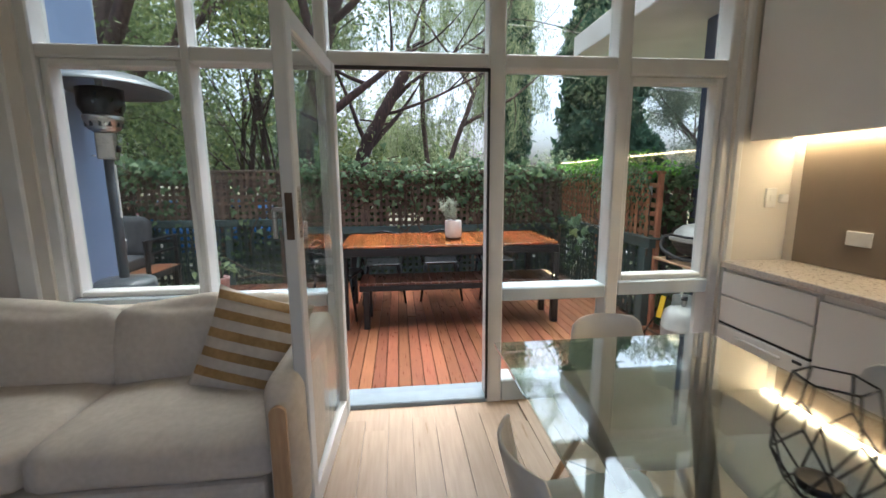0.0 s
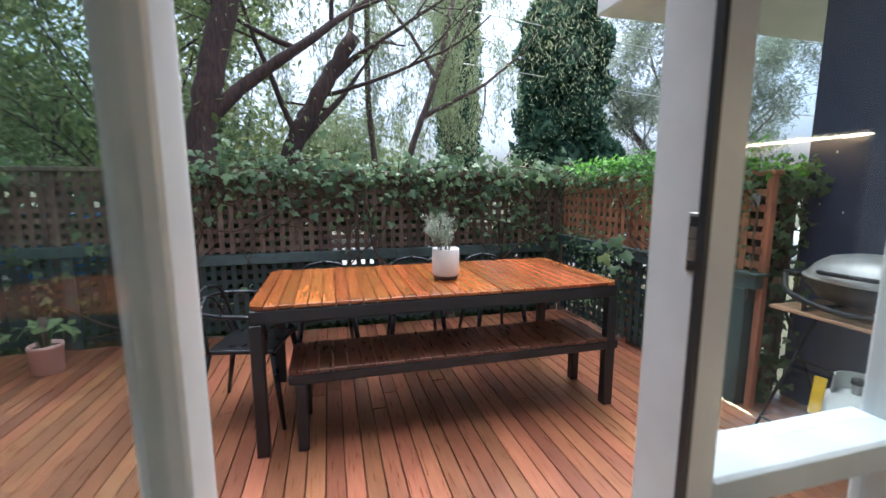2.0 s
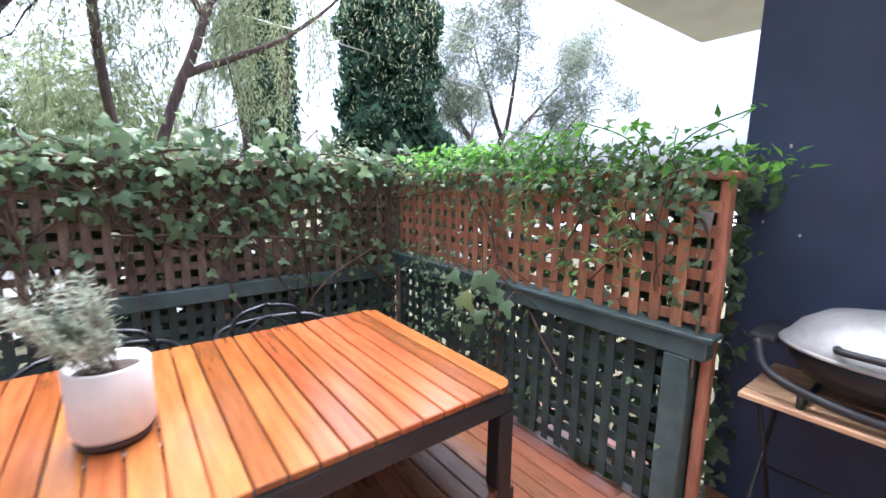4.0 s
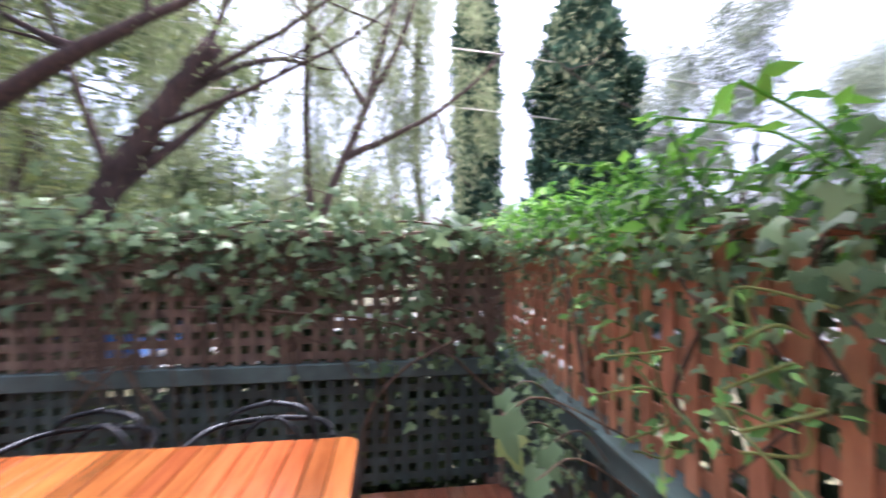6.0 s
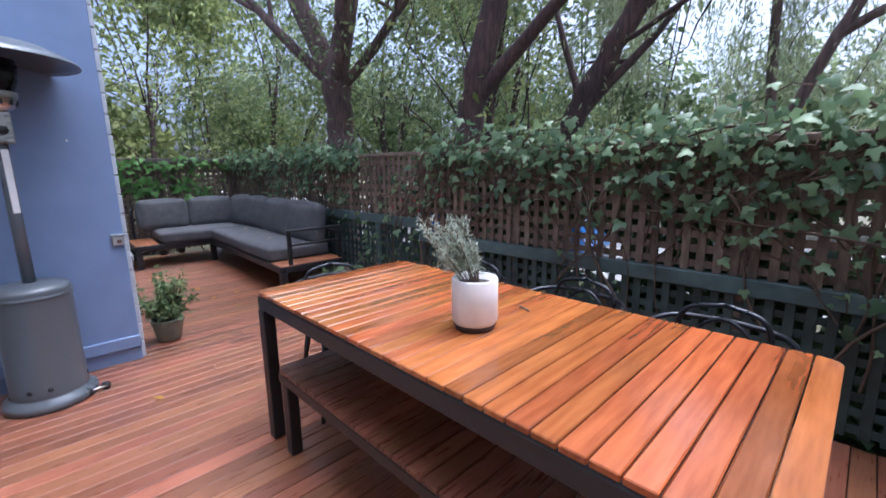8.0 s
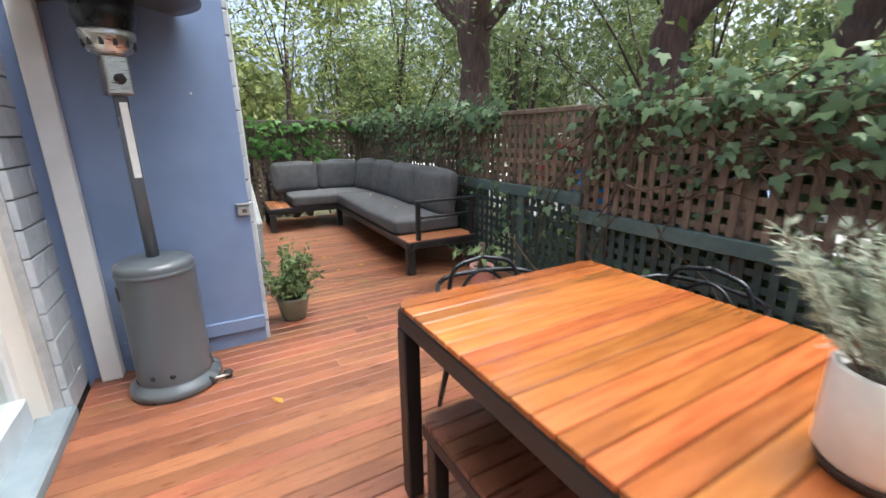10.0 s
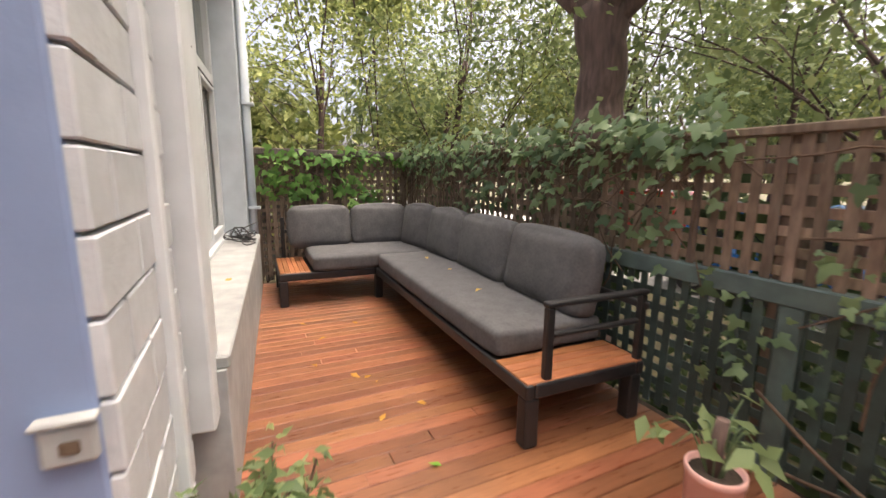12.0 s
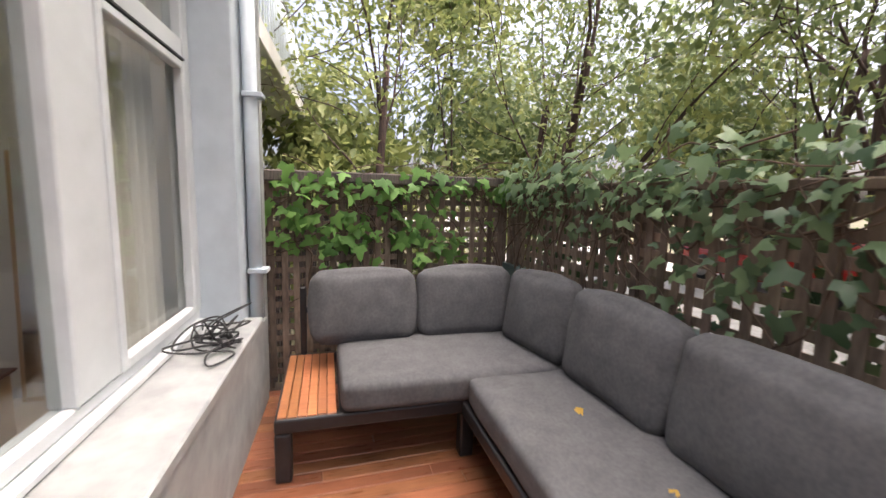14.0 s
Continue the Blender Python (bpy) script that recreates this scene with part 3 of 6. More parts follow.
# ---- painted brickwork, bedroom bay, neighbour's balcony ----
def brick_wall(owner, m, width, z0, z1, course=0.135, length=0.29):
    """Courses of painted bricks, each a piece of its own, before a recessed mortar face."""
    shapes = {}
    row, z = 0, z0
    while z + course <= z1:
        x = -length * (0.5 if row % 2 else 0.0)
        while x < width:
            a, b = max(0, x) + 0.004, min(width, x + length) - 0.004
            if b - a > 0.03:
                key = round(b - a, 3)
                loc = m @ Matrix.Translation((a, random.uniform(-0.002, 0.002), z))
                if key in shapes:
                    same_mesh("brick", shapes[key], owner, loc)
                else:
                    shapes[key] = part("brick", boxm(0, b - a, -0.02, 0.012, 0.004, course - 0.004, bevel=0.004), brick_paint, owner, loc=loc).data
            x += length
        z, row = z + course, row + 1


pier = structure("wall_brick_pier", boxm(-2.86, -2.36, -0.1, 0.14, -0.1, 2.9), mortar_paint, "painted white brick pier beside the windows", "wall")
brick_wall(pier, Matrix.Translation((-2.37, 0.15, 0)) @ pose(0, 0, 0, 0, 0, 180), 0.48, 0.0, 2.9)
BAY = pose(-3.14, 1.235, 0, 0, 0, -4.2)
strip = structure("wall_brick_strip", boxm(-3.7, -2.955, 0.8, 1.118, -0.3, 3.4), mortar_paint, "painted white brick strip by the blue wall", "wall")
structure("wall_brick_end", boxm(-2.954, -2.73, 1.132, 1.134, -0.3, 3.4), mortar_paint, "mortar bed at the end of the blue wall", "wall")
brick_wall(strip, Matrix.Translation((-2.715, 1.134, 0)) @ pose(0, 0, 0, 0, 0, 180), 0.76, 0.0, 3.2)
structure("trim_batten", boxm(-3.2, -3.155, 1.147, 1.18, 0.0, 3.4, bevel=0.005), bay_paint, "white painted upright batten on the brick strip", "trim")


def bay_part(name, r, mat, owner, bevel=0.006, label=""):
    return part(name, boxm(*r, bevel=bevel), mat, owner, label)


bay = thing("window_2", "white bedroom bay window with a deep dusty sill", "window", BAY, kind="structure")
bay_part("base_wall", (-3.95, -0.45, -0.44, 0.0, -0.2, 0.58), sill_paint, bay, 0.004)
bay_part("window_sill", (-3.78, -0.46, -0.42, 0.012, 0.58, 0.632), sill_paint, bay, 0.008, "deep grimy white ledge")
bay_part("post", (-0.53, -0.345, -0.2, -0.035, 0.4, 3.3), bay_paint, bay, 0.008)
bay_part("jamb", (-0.7, -0.532, -0.42, -0.1, 0.634, 3.3), bay_paint, bay, 0.006)
bay_part("sub_sill", (-3.7, -0.702, -0.42, -0.29, 0.634, 0.665), bay_paint, bay, 0.006)
bay_part("window_rail", (-3.7, -0.702, -0.41, -0.33, 0.667, 0.72), bay_paint, bay, 0.006)
for a, b in ((-1.16, -1.04), (-2.77, -2.5), (-3.7, -3.6)):
    bay_part("window_frame", (a, b, -0.41, -0.32, 0.722, 3.0), bay_paint, bay, 0.006)
for a, b, z in ((-1.04, -0.702, 2.2), (-2.5, -1.16, 2.2), (-3.6, -2.77, 2.12)):
    bay_part("window_rail", (a, b, -0.41, -0.32, z, z + 0.1), bay_paint, bay, 0.006)
    # solid dark strip stands for the shade under the transom
    bay_part("shadow_gap", (a, b, -0.325, -0.31, z - 0.012, z - 0.001), dark_plastic, bay, 0)
    bay_part("pane", (a, b, -0.373, -0.367, 0.722, z), dark_glass, bay, 0)
    bay_part("pane", (a, b, -0.373, -0.367, z + 0.1, 3.0), dark_glass, bay, 0)
# second light is a sash with its own frame and a pale blind behind
for r in ((-3.6, -3.56, -0.36, -0.31, 0.722, 2.1), (-2.81, -2.77, -0.36, -0.31, 0.722, 2.1), (-3.56, -2.81, -0.36, -0.31, 0.722, 0.77), (-3.56, -2.81, -0.36, -0.31, 2.06, 2.1)):
    bay_part("window_sash", r, bay_paint, bay, 0.006)
bay_part("end_wall", (-3.95, -3.7, -0.44, -0.1, 0.58, 3.3), frame_blue, bay, 0.006)
bay_part("head", (-3.95, -0.38, -0.44, -0.03, 3.3, 3.5), frame_blue, bay, 0.006)
part("downpipe", tube(bmesh.new(), [(-3.9, -0.05, 0.03), (-3.9, -0.05, 3.3)], 0.042, 14), frame_blue, bay, "pale painted square-edged downpipe")
for z in (0.9, 2.0):
    part("pipe_clip", boxm(-3.96, -3.84, -0.09, 0.03, z, z + 0.03, bevel=0.004), frame_blue, bay)
part("corner_board", boxm(-4.08, -3.965, -0.12, -0.015, 0.0, 3.3, bevel=0.008), sill_paint, bay)
for ob in bay.children:
    if ob.name.startswith("pane"):
        ob.visible_shadow = False

# bedroom shell behind the bay
structure("floor_bedroom", boxm(-7.3, -3.5, -3.0, 0.75, -0.1, 0.1), floor_wood, "dim bedroom floor", "floor")
structure("wall_bedroom_1", boxm(-7.4, -7.25, -3.0, 1.1, -0.1, 3.3), wall_paint, "beige bedroom side wall", "wall")
# four pieces round an opening out of view, added to brighten the bedroom
for i, r in enumerate(((-7.4, -7.15, -0.1, 3.3), (-3.8, -3.5, -0.1, 3.3), (-7.15, -3.8, -0.1, 0.2), (-7.15, -3.8, 2.9, 3.3))):
    structure("wall_bedroom_%d" % (i + 4), boxm(r[0], r[1], -3.1, -3.0, r[2], r[3]), wall_paint, "beige bedroom back wall around an added light opening", "wall")
structure("wall_bedroom_3", boxm(-3.55, -3.45, -3.0, 0.75, -0.1, 3.3), wall_paint, "beige bedroom partition", "wall")
structure("ceiling_bedroom", boxm(-7.4, -3.45, -3.1, 0.9, 3.31, 3.4), ceiling_paint, "white bedroom ceiling", "ceiling")
lp = thing("table_lamp", "table lamp with a black drum shade", "lamp", (-6.55, 0.1, 0.47))
part("shade", lathe(bmesh.new(), [(0.13, 0.34), (0.14, 0.34), (0.15, 0.56), (0.14, 0.56), (0.13, 0.34)], 28), dark_plastic, lp)
part("stem", tube(bmesh.new(), [(0, 0, 0.0), (0, 0, 0.4)], 0.008, 8), dark_plastic, lp)
part("base", lathe(bmesh.new(), [(0, 0), (0.08, 0), (0.08, 0.012), (0, 0.02)], 24), dark_plastic, lp)
bs = thing("bedside_table", "pale square bedside table", "table", (-6.55, 0.1, 0.1))
part("body", boxm(-0.22, 0.22, -0.2, 0.2, 0, 0.35, bevel=0.01), pale_wood, bs)
part("tabletop", boxm(-0.24, 0.24, -0.22, 0.22, 0.352, 0.37, bevel=0.006), bench_wood, bs)
pf = thing("picture_frame", "dark square picture frame on the bedroom wall", "picture", pose(-7.235, -0.14, 1.87))
for r in ((0, 0.02, -0.17, 0.17, -0.2, -0.175), (0, 0.02, -0.17, 0.17, 0.175, 0.2), (0, 0.02, -0.17, -0.145, -0.175, 0.175), (0, 0.02, 0.145, 0.17, -0.175, 0.175)):
    part("frame", boxm(*r, bevel=0.003), bench_wood, pf)
part("picture", boxm(0, 0.006, -0.145, 0.145, -0.175, 0.175), wall_paint, pf)
mr = thing("mirror", "tall standing mirror with a rounded top and slim frame", "mirror", pose(-7.2, 0.3, 0.1, 0, -3, 0))
bm = boxm(0, 0.03, -0.19, 0.19, 0, 1.95)
es = [e for e in bm.edges if abs((e.verts[0].co - e.verts[1].co).x) > 0.01 and e.verts[0].co.z > 1]
bmesh.ops.bevel(bm, geom=es, offset=0.17, segments=8, affect="EDGES", profile=0.5)
part("frame", bm, pale_wood, mr)
bm = boxm(0.031, 0.034, -0.165, 0.165, 0.03, 1.92)
es = [e for e in bm.edges if abs((e.verts[0].co - e.verts[1].co).x) > 0.002 and e.verts[0].co.z > 1]
bmesh.ops.bevel(bm, geom=es, offset=0.15, segments=8, affect="EDGES", profile=0.5)
part("mirror_glass", bm, mirror_silver, mr)
cu = thing("curtain", "pale sheer curtain hanging behind the narrow window", "curtain", BAY)
bm = bmesh.new()
vs = [[bm.verts.new((-3.62 + 0.86 * i / 60, -0.5 + 0.025 * math.sin(i * 0.9), z)) for z in (0.65, 2.95)] for i in range(61)]
for a, b in zip(vs, vs[1:]):
    bm.faces.new((a[0], b[0], b[1], a[1])).smooth = True
part("fabric", bm, wall_paint, cu)
part("curtain_rod", tube(bmesh.new(), [(-3.65, -0.5, 2.96), (-2.5, -0.5, 2.96)], 0.012, 8), steel, cu)

nb = thing("balcony", "neighbour's white balcony with a thin metal railing", "balcony", pose(-14.0, 1.88, 0, 0, 0, -4.2))
part("slab", boxm(0, 6.3, -2.6, 0, 2.66, 2.86, bevel=0.01), slab_paint, nb)
part("wall", boxm(0, 6.3, -2.8, -2.605, -0.5, 5.2, bevel=0.01), slab_paint, nb)
part("handrail", boxm(0, 6.3, -0.08, -0.04, 3.75, 3.79, bevel=0.005), frame_blue, nb)
for i in range(42):
    x = 0.05 + i * 0.148
    part("baluster", tube(bmesh.new(), [(x, -0.06, 2.86), (x, -0.06, 3.75)], 0.01, 6), frame_blue, nb)
part("post", tube(bmesh.new(), [(0.1, -0.06, -0.5), (0.1, -0.06, 2.66)], 0.03, 10), frame_blue, nb)
part("soffit_lamp", boxm(0.9, 1.5, -1.5, -1.4, 2.62, 2.66, bevel=0.01), dark_plastic, nb)

hk = thing("wall_hook", "small white screw hook in the blue wall", "hook", pose(-2.71, 0.912, 1.572))
part("shank", tube(bmesh.new(), [(0, 0, 0), (0.018, 0, 0)], 0.003, 6), pot_white, hk)
part("head", lathe(bmesh.new(), [(0, 0), (0.007, 0.001), (0.006, 0.004), (0, 0.005)], 12), pot_white, hk, loc=pose(0.018, 0, 0, 0, 90, 0))
# socket on the blue wall, sill clutter, fallen leaves
so = thing("wall_socket", "weathered white outdoor socket on the blue wall", "socket", pose(-2.708, 1.108, 0.897))
part("plate", boxm(0, 0.022, -0.05, 0.022, -0.035, 0.032, bevel=0.006), sill_paint, so)
part("cover", boxm(0.022, 0.026, -0.024, 0.002, -0.014, 0.008, bevel=0.003), stem_brown, so)
part("conduit_lip", boxm(0, 0.03, -0.055, 0.026, 0.034, 0.044, bevel=0.003), sill_paint, so)
ca = thing("cable_tangle", "tangle of black extension cable and plugs", "cable", BAY @ Matrix.Translation((-3.24, -0.09, 0.632)))
rc = random.Random(3)
for n_ in range(7):
    pth = [(rc.gauss(0, 0.14), max(-0.17, min(0.08, rc.gauss(0, 0.1))), 0.012 + abs(rc.gauss(0, 0.06))) for _ in range(7)]
    part("cable", tube(bmesh.new(), smooth_path(pth, 6), 0.005, 6), dark_plastic, ca)
for n_ in range(2):
    part("plug", boxm(-0.03, 0.03, -0.02, 0.02, 0.02, 0.055, bevel=0.008), dark_plastic, ca, loc=pose(rc.gauss(0, 0.05), rc.gauss(0, 0.03), 0.01, 0, 0, rc.uniform(0, 90)))
for n_, (x, y, z) in enumerate(((-4.85, 1.27, 0.637), (-4.4, 2.0, 0.004), (-4.32, 2.06, 0.004), (-4.5, 1.93, 0.004), (-4.0, 2.2, 0.004), (-5.2, 1.9, 0.004), (-4.7, 1.75, 0.004), (-3.45, 2.1, 0.004), (-5.6, 1.75, 0.004),
                                (-5.05, 2.95, 0.507), (-4.4, 2.85, 0.507), (-5.6, 2.95, 0.507), (-1.9, 1.1, 0.004), (-3.9, 1.95, 0.004), (-5.4, 2.2, 0.004))):
    lf = leaves("fallen_leaf", [(0, 0, 0.004)], (0, 0, 1), (0.07, 0.09), leaf_bright if n_ == 7 else leaf_dry, None, "oval", 0, 0.1, 90 + n_)
    lf.location = (x, y, z)
    tagged(lf, "curled fallen leaf lying on timber" if z < 0.1 else "curled fallen leaf on the ledge" if z > 0.6 else "dry fallen leaf on the sofa cushion", "leaf", "fallen leaves")
for n_, z in enumerate((5.35, 4.2)):
    wv_ = tube(bmesh.new(), smooth_path([(-6, 9, z + 0.25), (2, 9, z), (9, 9, z - 0.55), (20, 9, z - 1.0)], 8), 0.014, 6)
    tagged(part("overhead_cable", wv_, steel), "thin overhead cable against the sky", "cable", "overhead cables")

# ---- things on the deck ----
def outdoor_table():
    t = thing("outdoor_table", "black framed outdoor table with wet orange timber slats", "table", (-0.055, 1.88, 0))
    L, W, H = 2.07, 0.925, 0.79
    for x in (-1, 1):
        for y in (-1, 1):
            part("leg", boxm(x * (L / 2 - 0.03) - 0.03, x * (L / 2 - 0.03) + 0.03, y * (W / 2 - 0.03) - 0.03, y * (W / 2 - 0.03) + 0.03, 0, H - 0.095, bevel=0.005), black_metal, t)
    for y in (-1, 1):
        part("apron", boxm(-L / 2 + 0.002, L / 2 - 0.002, y * (W / 2 - 0.022) - 0.02, y * (W / 2 - 0.022) + 0.02, H - 0.095, H - 0.022, bevel=0.008), black_metal, t)
    for x in (-1, 1):
        part("apron", boxm(x * (L / 2 - 0.022) - 0.02, x * (L / 2 - 0.022) + 0.02, -W / 2 + 0.044, W / 2 - 0.044, H - 0.095, H - 0.022, bevel=0.008), black_metal, t)
    slats(t, L, W, H, 30, table_wood, 0.05)
    return t


def slats(t, L, W, H, n, mat, round_end):
    pitch = L / n
    me = boxm(-pitch / 2 + 0.0022, pitch / 2 - 0.0022, -W / 2, W / 2, -0.02, 0, bevel=0.003)
    first = part("slat", me, mat, t, loc=Matrix.Translation((-L / 2 + pitch * 1.5, 0, H)))
    for i in range(2, n - 1):
        same_mesh("slat", first.data, t, Matrix.Translation((-L / 2 + pitch * (i + 0.5), 0, H + random.uniform(-0.0008, 0.0008))))
    for s in (-1, 1):
        # the end slats round the corners
        bm = boxm(-pitch / 2 + 0.0022, pitch / 2 - 0.0022, -W / 2, W / 2, -0.02, 0)
        es = [e for e in bm.edges if abs((e.verts[0].co - e.verts[1].co).z) > 0.01 and e.verts[0].co.x * s > 0]
        bmesh.ops.bevel(bm, geom=es, offset=round_end, segments=5, affect="EDGES", profile=0.5)
        part("slat", bm, mat, t, loc=Matrix.Translation((s * (L / 2 - pitch / 2), 0, H)))


def bench():
    t = thing("bench", "low dark timber slat bench pushed under the table", "bench", (0.04, 1.63, 0))
    L, W, H = 1.93, 0.42, 0.44
    for x in (-1, 1):
        for y in (-1, 1):
            part("leg", boxm(x * (L / 2 - 0.06) - 0.028, x * (L / 2 - 0.06) + 0.028, y * (W / 2 - 0.03) - 0.028, y * (W / 2 - 0.03) + 0.028, 0, H - 0.075, bevel=0.005), black_metal, t)
    for y in (-1, 1):
        part("apron", boxm(-L / 2 + 0.002, L / 2 - 0.002, y * (W / 2 - 0.02) - 0.018, y * (W / 2 - 0.02) + 0.018, H - 0.075, H - 0.022, bevel=0.006), black_metal, t)
    for x in (-1, 1):
        part("apron", boxm(x * (L / 2 - 0.02) - 0.018, x * (L / 2 - 0.02) + 0.018, -W / 2 + 0.04, W / 2 - 0.04, H - 0.075, H - 0.022, bevel=0.006), black_metal, t)
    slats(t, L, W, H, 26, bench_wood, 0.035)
    return t


def metal_chair():
    """A pressed-metal armchair: sheet seat, four splayed legs, a hoop back that runs on into the arms."""
    c = thing("metal_armchair", "gunmetal stacking armchair with hoop back, tucked at the table", "chair", (0, 0, 0), "chairs round the table")
    bm = bmesh.new()
    box(bm, -0.19, 0.19, -0.19, 0.19, 0.425, 0.45, bevel=0.012, seg=2)
    part("seat", bm, gun_metal, c)
    for x in (-1, 1):
        bm = tube(bmesh.new(), [(x * 0.24, -0.24, 0.0), (x * 0.18, -0.18, 0.43)], [0.012, 0.02], 8)
        part("leg", bm, gun_metal, c)
        bm = tube(bmesh.new(), [(x * 0.22, 0.27, 0.0), (x * 0.17, 0.18, 0.43)], [0.012, 0.02], 8)
        part("leg", bm, gun_metal, c)
        bm = tube(bmesh.new(), smooth_path([(x * 0.19, 0.17, 0.44), (x * 0.18, 0.215, 0.61), (x * 0.14, 0.24, 0.735), (0, 0.25, 0.775)]), 0.011, 8)
        part("back_rod", bm, gun_metal, c)
        bm = tube(bmesh.new(), smooth_path([(x * 0.21, -0.15, 0.44), (x * 0.25, -0.17, 0.58), (x * 0.265, -0.13, 0.655), (x * 0.268, 0.08, 0.675), (x * 0.2, 0.24, 0.69), (0, 0.28, 0.7)]), 0.012, 8)
        part("armrest", bm, gun_metal, c)
    bm = tube(bmesh.new(), smooth_path([(-0.15, 0.19, 0.45), (-0.11, 0.235, 0.63), (0, 0.25, 0.71), (0.11, 0.235, 0.63), (0.15, 0.19, 0.45)]), 0.009, 8)
    part("backrest", bm, gun_metal, c)
    return c


outdoor_table()
bench()
chair = metal_chair()
chair.matrix_basis = pose(-0.74, 2.46, 0, 0, 0, 3)
copy_thing(chair, pose(-0.06, 2.5, 0, 0, 0, -4))
copy_thing(chair, pose(0.6, 2.5, 0, 0, 0, 2))
copy_thing(chair, pose(-1.17, 1.95, 0, 0, 0, 78))["label"] = "gunmetal stacking armchair at the table's end"

# herb pot on the table
p = thing("planter", "white ceramic cylinder pot with a silver-green lavender", "plant pot", (0, 1.8, 0.79))
part("saucer", lathe(bmesh.new(), [(0, 0), (0.072, 0), (0.078, 0.018), (0.07, 0.02), (0, 0.02)]), saucer_brown, p, "dark brown saucer")
part("pot", lathe(bmesh.new(), [(0, 0.02), (0.074, 0.02), (0.084, 0.035), (0.084, 0.185), (0.081, 0.19), (0.074, 0.188), (0.073, 0.16), (0, 0.16)], 40), pot_white, p)
part("soil", lathe(bmesh.new(), [(0, 0.168), (0.05, 0.17), (0.0728, 0.164)]), soil, p)
spots = []
for i in range(24):
    a, lean = random.uniform(0, 6.28), random.uniform(0.02, 0.07)
    h = random.uniform(0.09, 0.24)
    base = Vector((-0.01 + 0.03 * math.cos(a), -0.01 + 0.03 * math.sin(a), 0.165))
    top = base + Vector((lean * math.cos(a) - 0.3 * h, lean * math.sin(a) - 0.42 * h, h))
    mid = (base + top) / 2 + Vector((random.uniform(-0.012, 0.012), random.uniform(-0.012, 0.012), 0.015))
    path = smooth_path([base, mid, top], 6)
    part("stem", tube(bmesh.new(), path, 0.0018, 4, False), stem_brown, p)
    for q in path[3:]:
        spots += [tuple(q + Vector([random.gauss(0, 0.006) for _ in range(3)])) for _ in range(10)]
leaves("foliage", spots, (0, 0, 0.3), (0.016, 0.034), leaf_lav, p, "slim", -0.6, 0.9, 3)["kind"] = "stuff"

tw = bmesh.new()
tube(tw, smooth_path([(-0.03, 0.012, 0.006), (0, 0, 0.008), (0.035, -0.012, 0.006)]), [0.004] * 13, 6)
tagged(part("seed_pod", tw, stem_brown, loc=pose(0.02, 2.08, 0.79)), "small brown dry seed pod lying on the table", "twig")

# corner lounge, its own axes from the front corner of the open end
s = thing("outdoor_sofa", "black framed corner sofa with charcoal cushions and timber end shelves", "sofa", pose(-3.38, 2.5, 0, 0, 0, -1.8))
SX0, SX1, SY0, SY1 = -3.6, 0.0, 0.0, 0.76
IX, EY = -2.72, -0.95         # front and end of the short side
SH, ch = 0.335, 0.165
for x, y in ((SX1 - 0.045, SY0 + 0.045), (SX1 - 0.045, SY1 - 0.045), (SX0 + 0.04, SY1 - 0.04), (SX0 + 0.04, EY + 0.04), (IX - 0.04, EY + 0.04), (IX - 0.04, SY0 + 0.04)):
    part("leg", boxm(x - 0.04, x + 0.04, y - 0.04, y + 0.04, 0, SH - 0.075, bevel=0.012, seg=2), black_metal, s)
for r in ((IX, SX1, SY0, SY0 + 0.05, SH - 0.075, SH), (SX0, SX1, SY1 - 0.05, SY1, SH - 0.075, SH), (SX1 - 0.05, SX1, SY0 + 0.052, SY1 - 0.052, SH - 0.075, SH), (IX - 0.05, IX, EY, SY0 + 0.05, SH - 0.075, SH),
          (SX0, SX0 + 0.05, EY, SY1 - 0.052, SH - 0.075, SH), (SX0 + 0.052, IX - 0.052, EY, EY + 0.05, SH - 0.075, SH)):
    part("frame_rail", boxm(*r, bevel=0.012, seg=2), black_metal, s)
part("seat_pan", boxm(SX0 + 0.05, SX1 - 0.3, SY0 + 0.05, SY1 - 0.05, SH - 0.03, SH - 0.004), black_metal, s)
part("seat_pan", boxm(SX0 + 0.05, IX - 0.05, EY + 0.31, SY0 + 0.05, SH - 0.03, SH - 0.004), black_metal, s)
# end shelves: slats along the short edge at the open end, towards the fence at the far end
me = boxm(-0.0345, 0.0345, 0, SY1 - 0.02, 0, 0.02, bevel=0.003)
first = part("shelf_slat", me, sofa_wood, s, loc=pose(SX1 - 0.045, SY0 + 0.01, SH - 0.012))
for i in range(1, 4):
    same_mesh("shelf_slat", first.data, s, pose(SX1 - 0.045 - 0.0725 * i, SY0 + 0.01, SH - 0.012))
me = boxm(SX0 - IX + 0.06, -0.012, -0.022, 0.022, 0, 0.02, bevel=0.003)
first = part("shelf_slat", me, sofa_wood, s, loc=pose(IX, EY + 0.036, SH - 0.012))
for i in range(1, 6):
    same_mesh("shelf_slat", first.data, s, pose(IX, EY + 0.036 + 0.0475 * i, SH - 0.012))
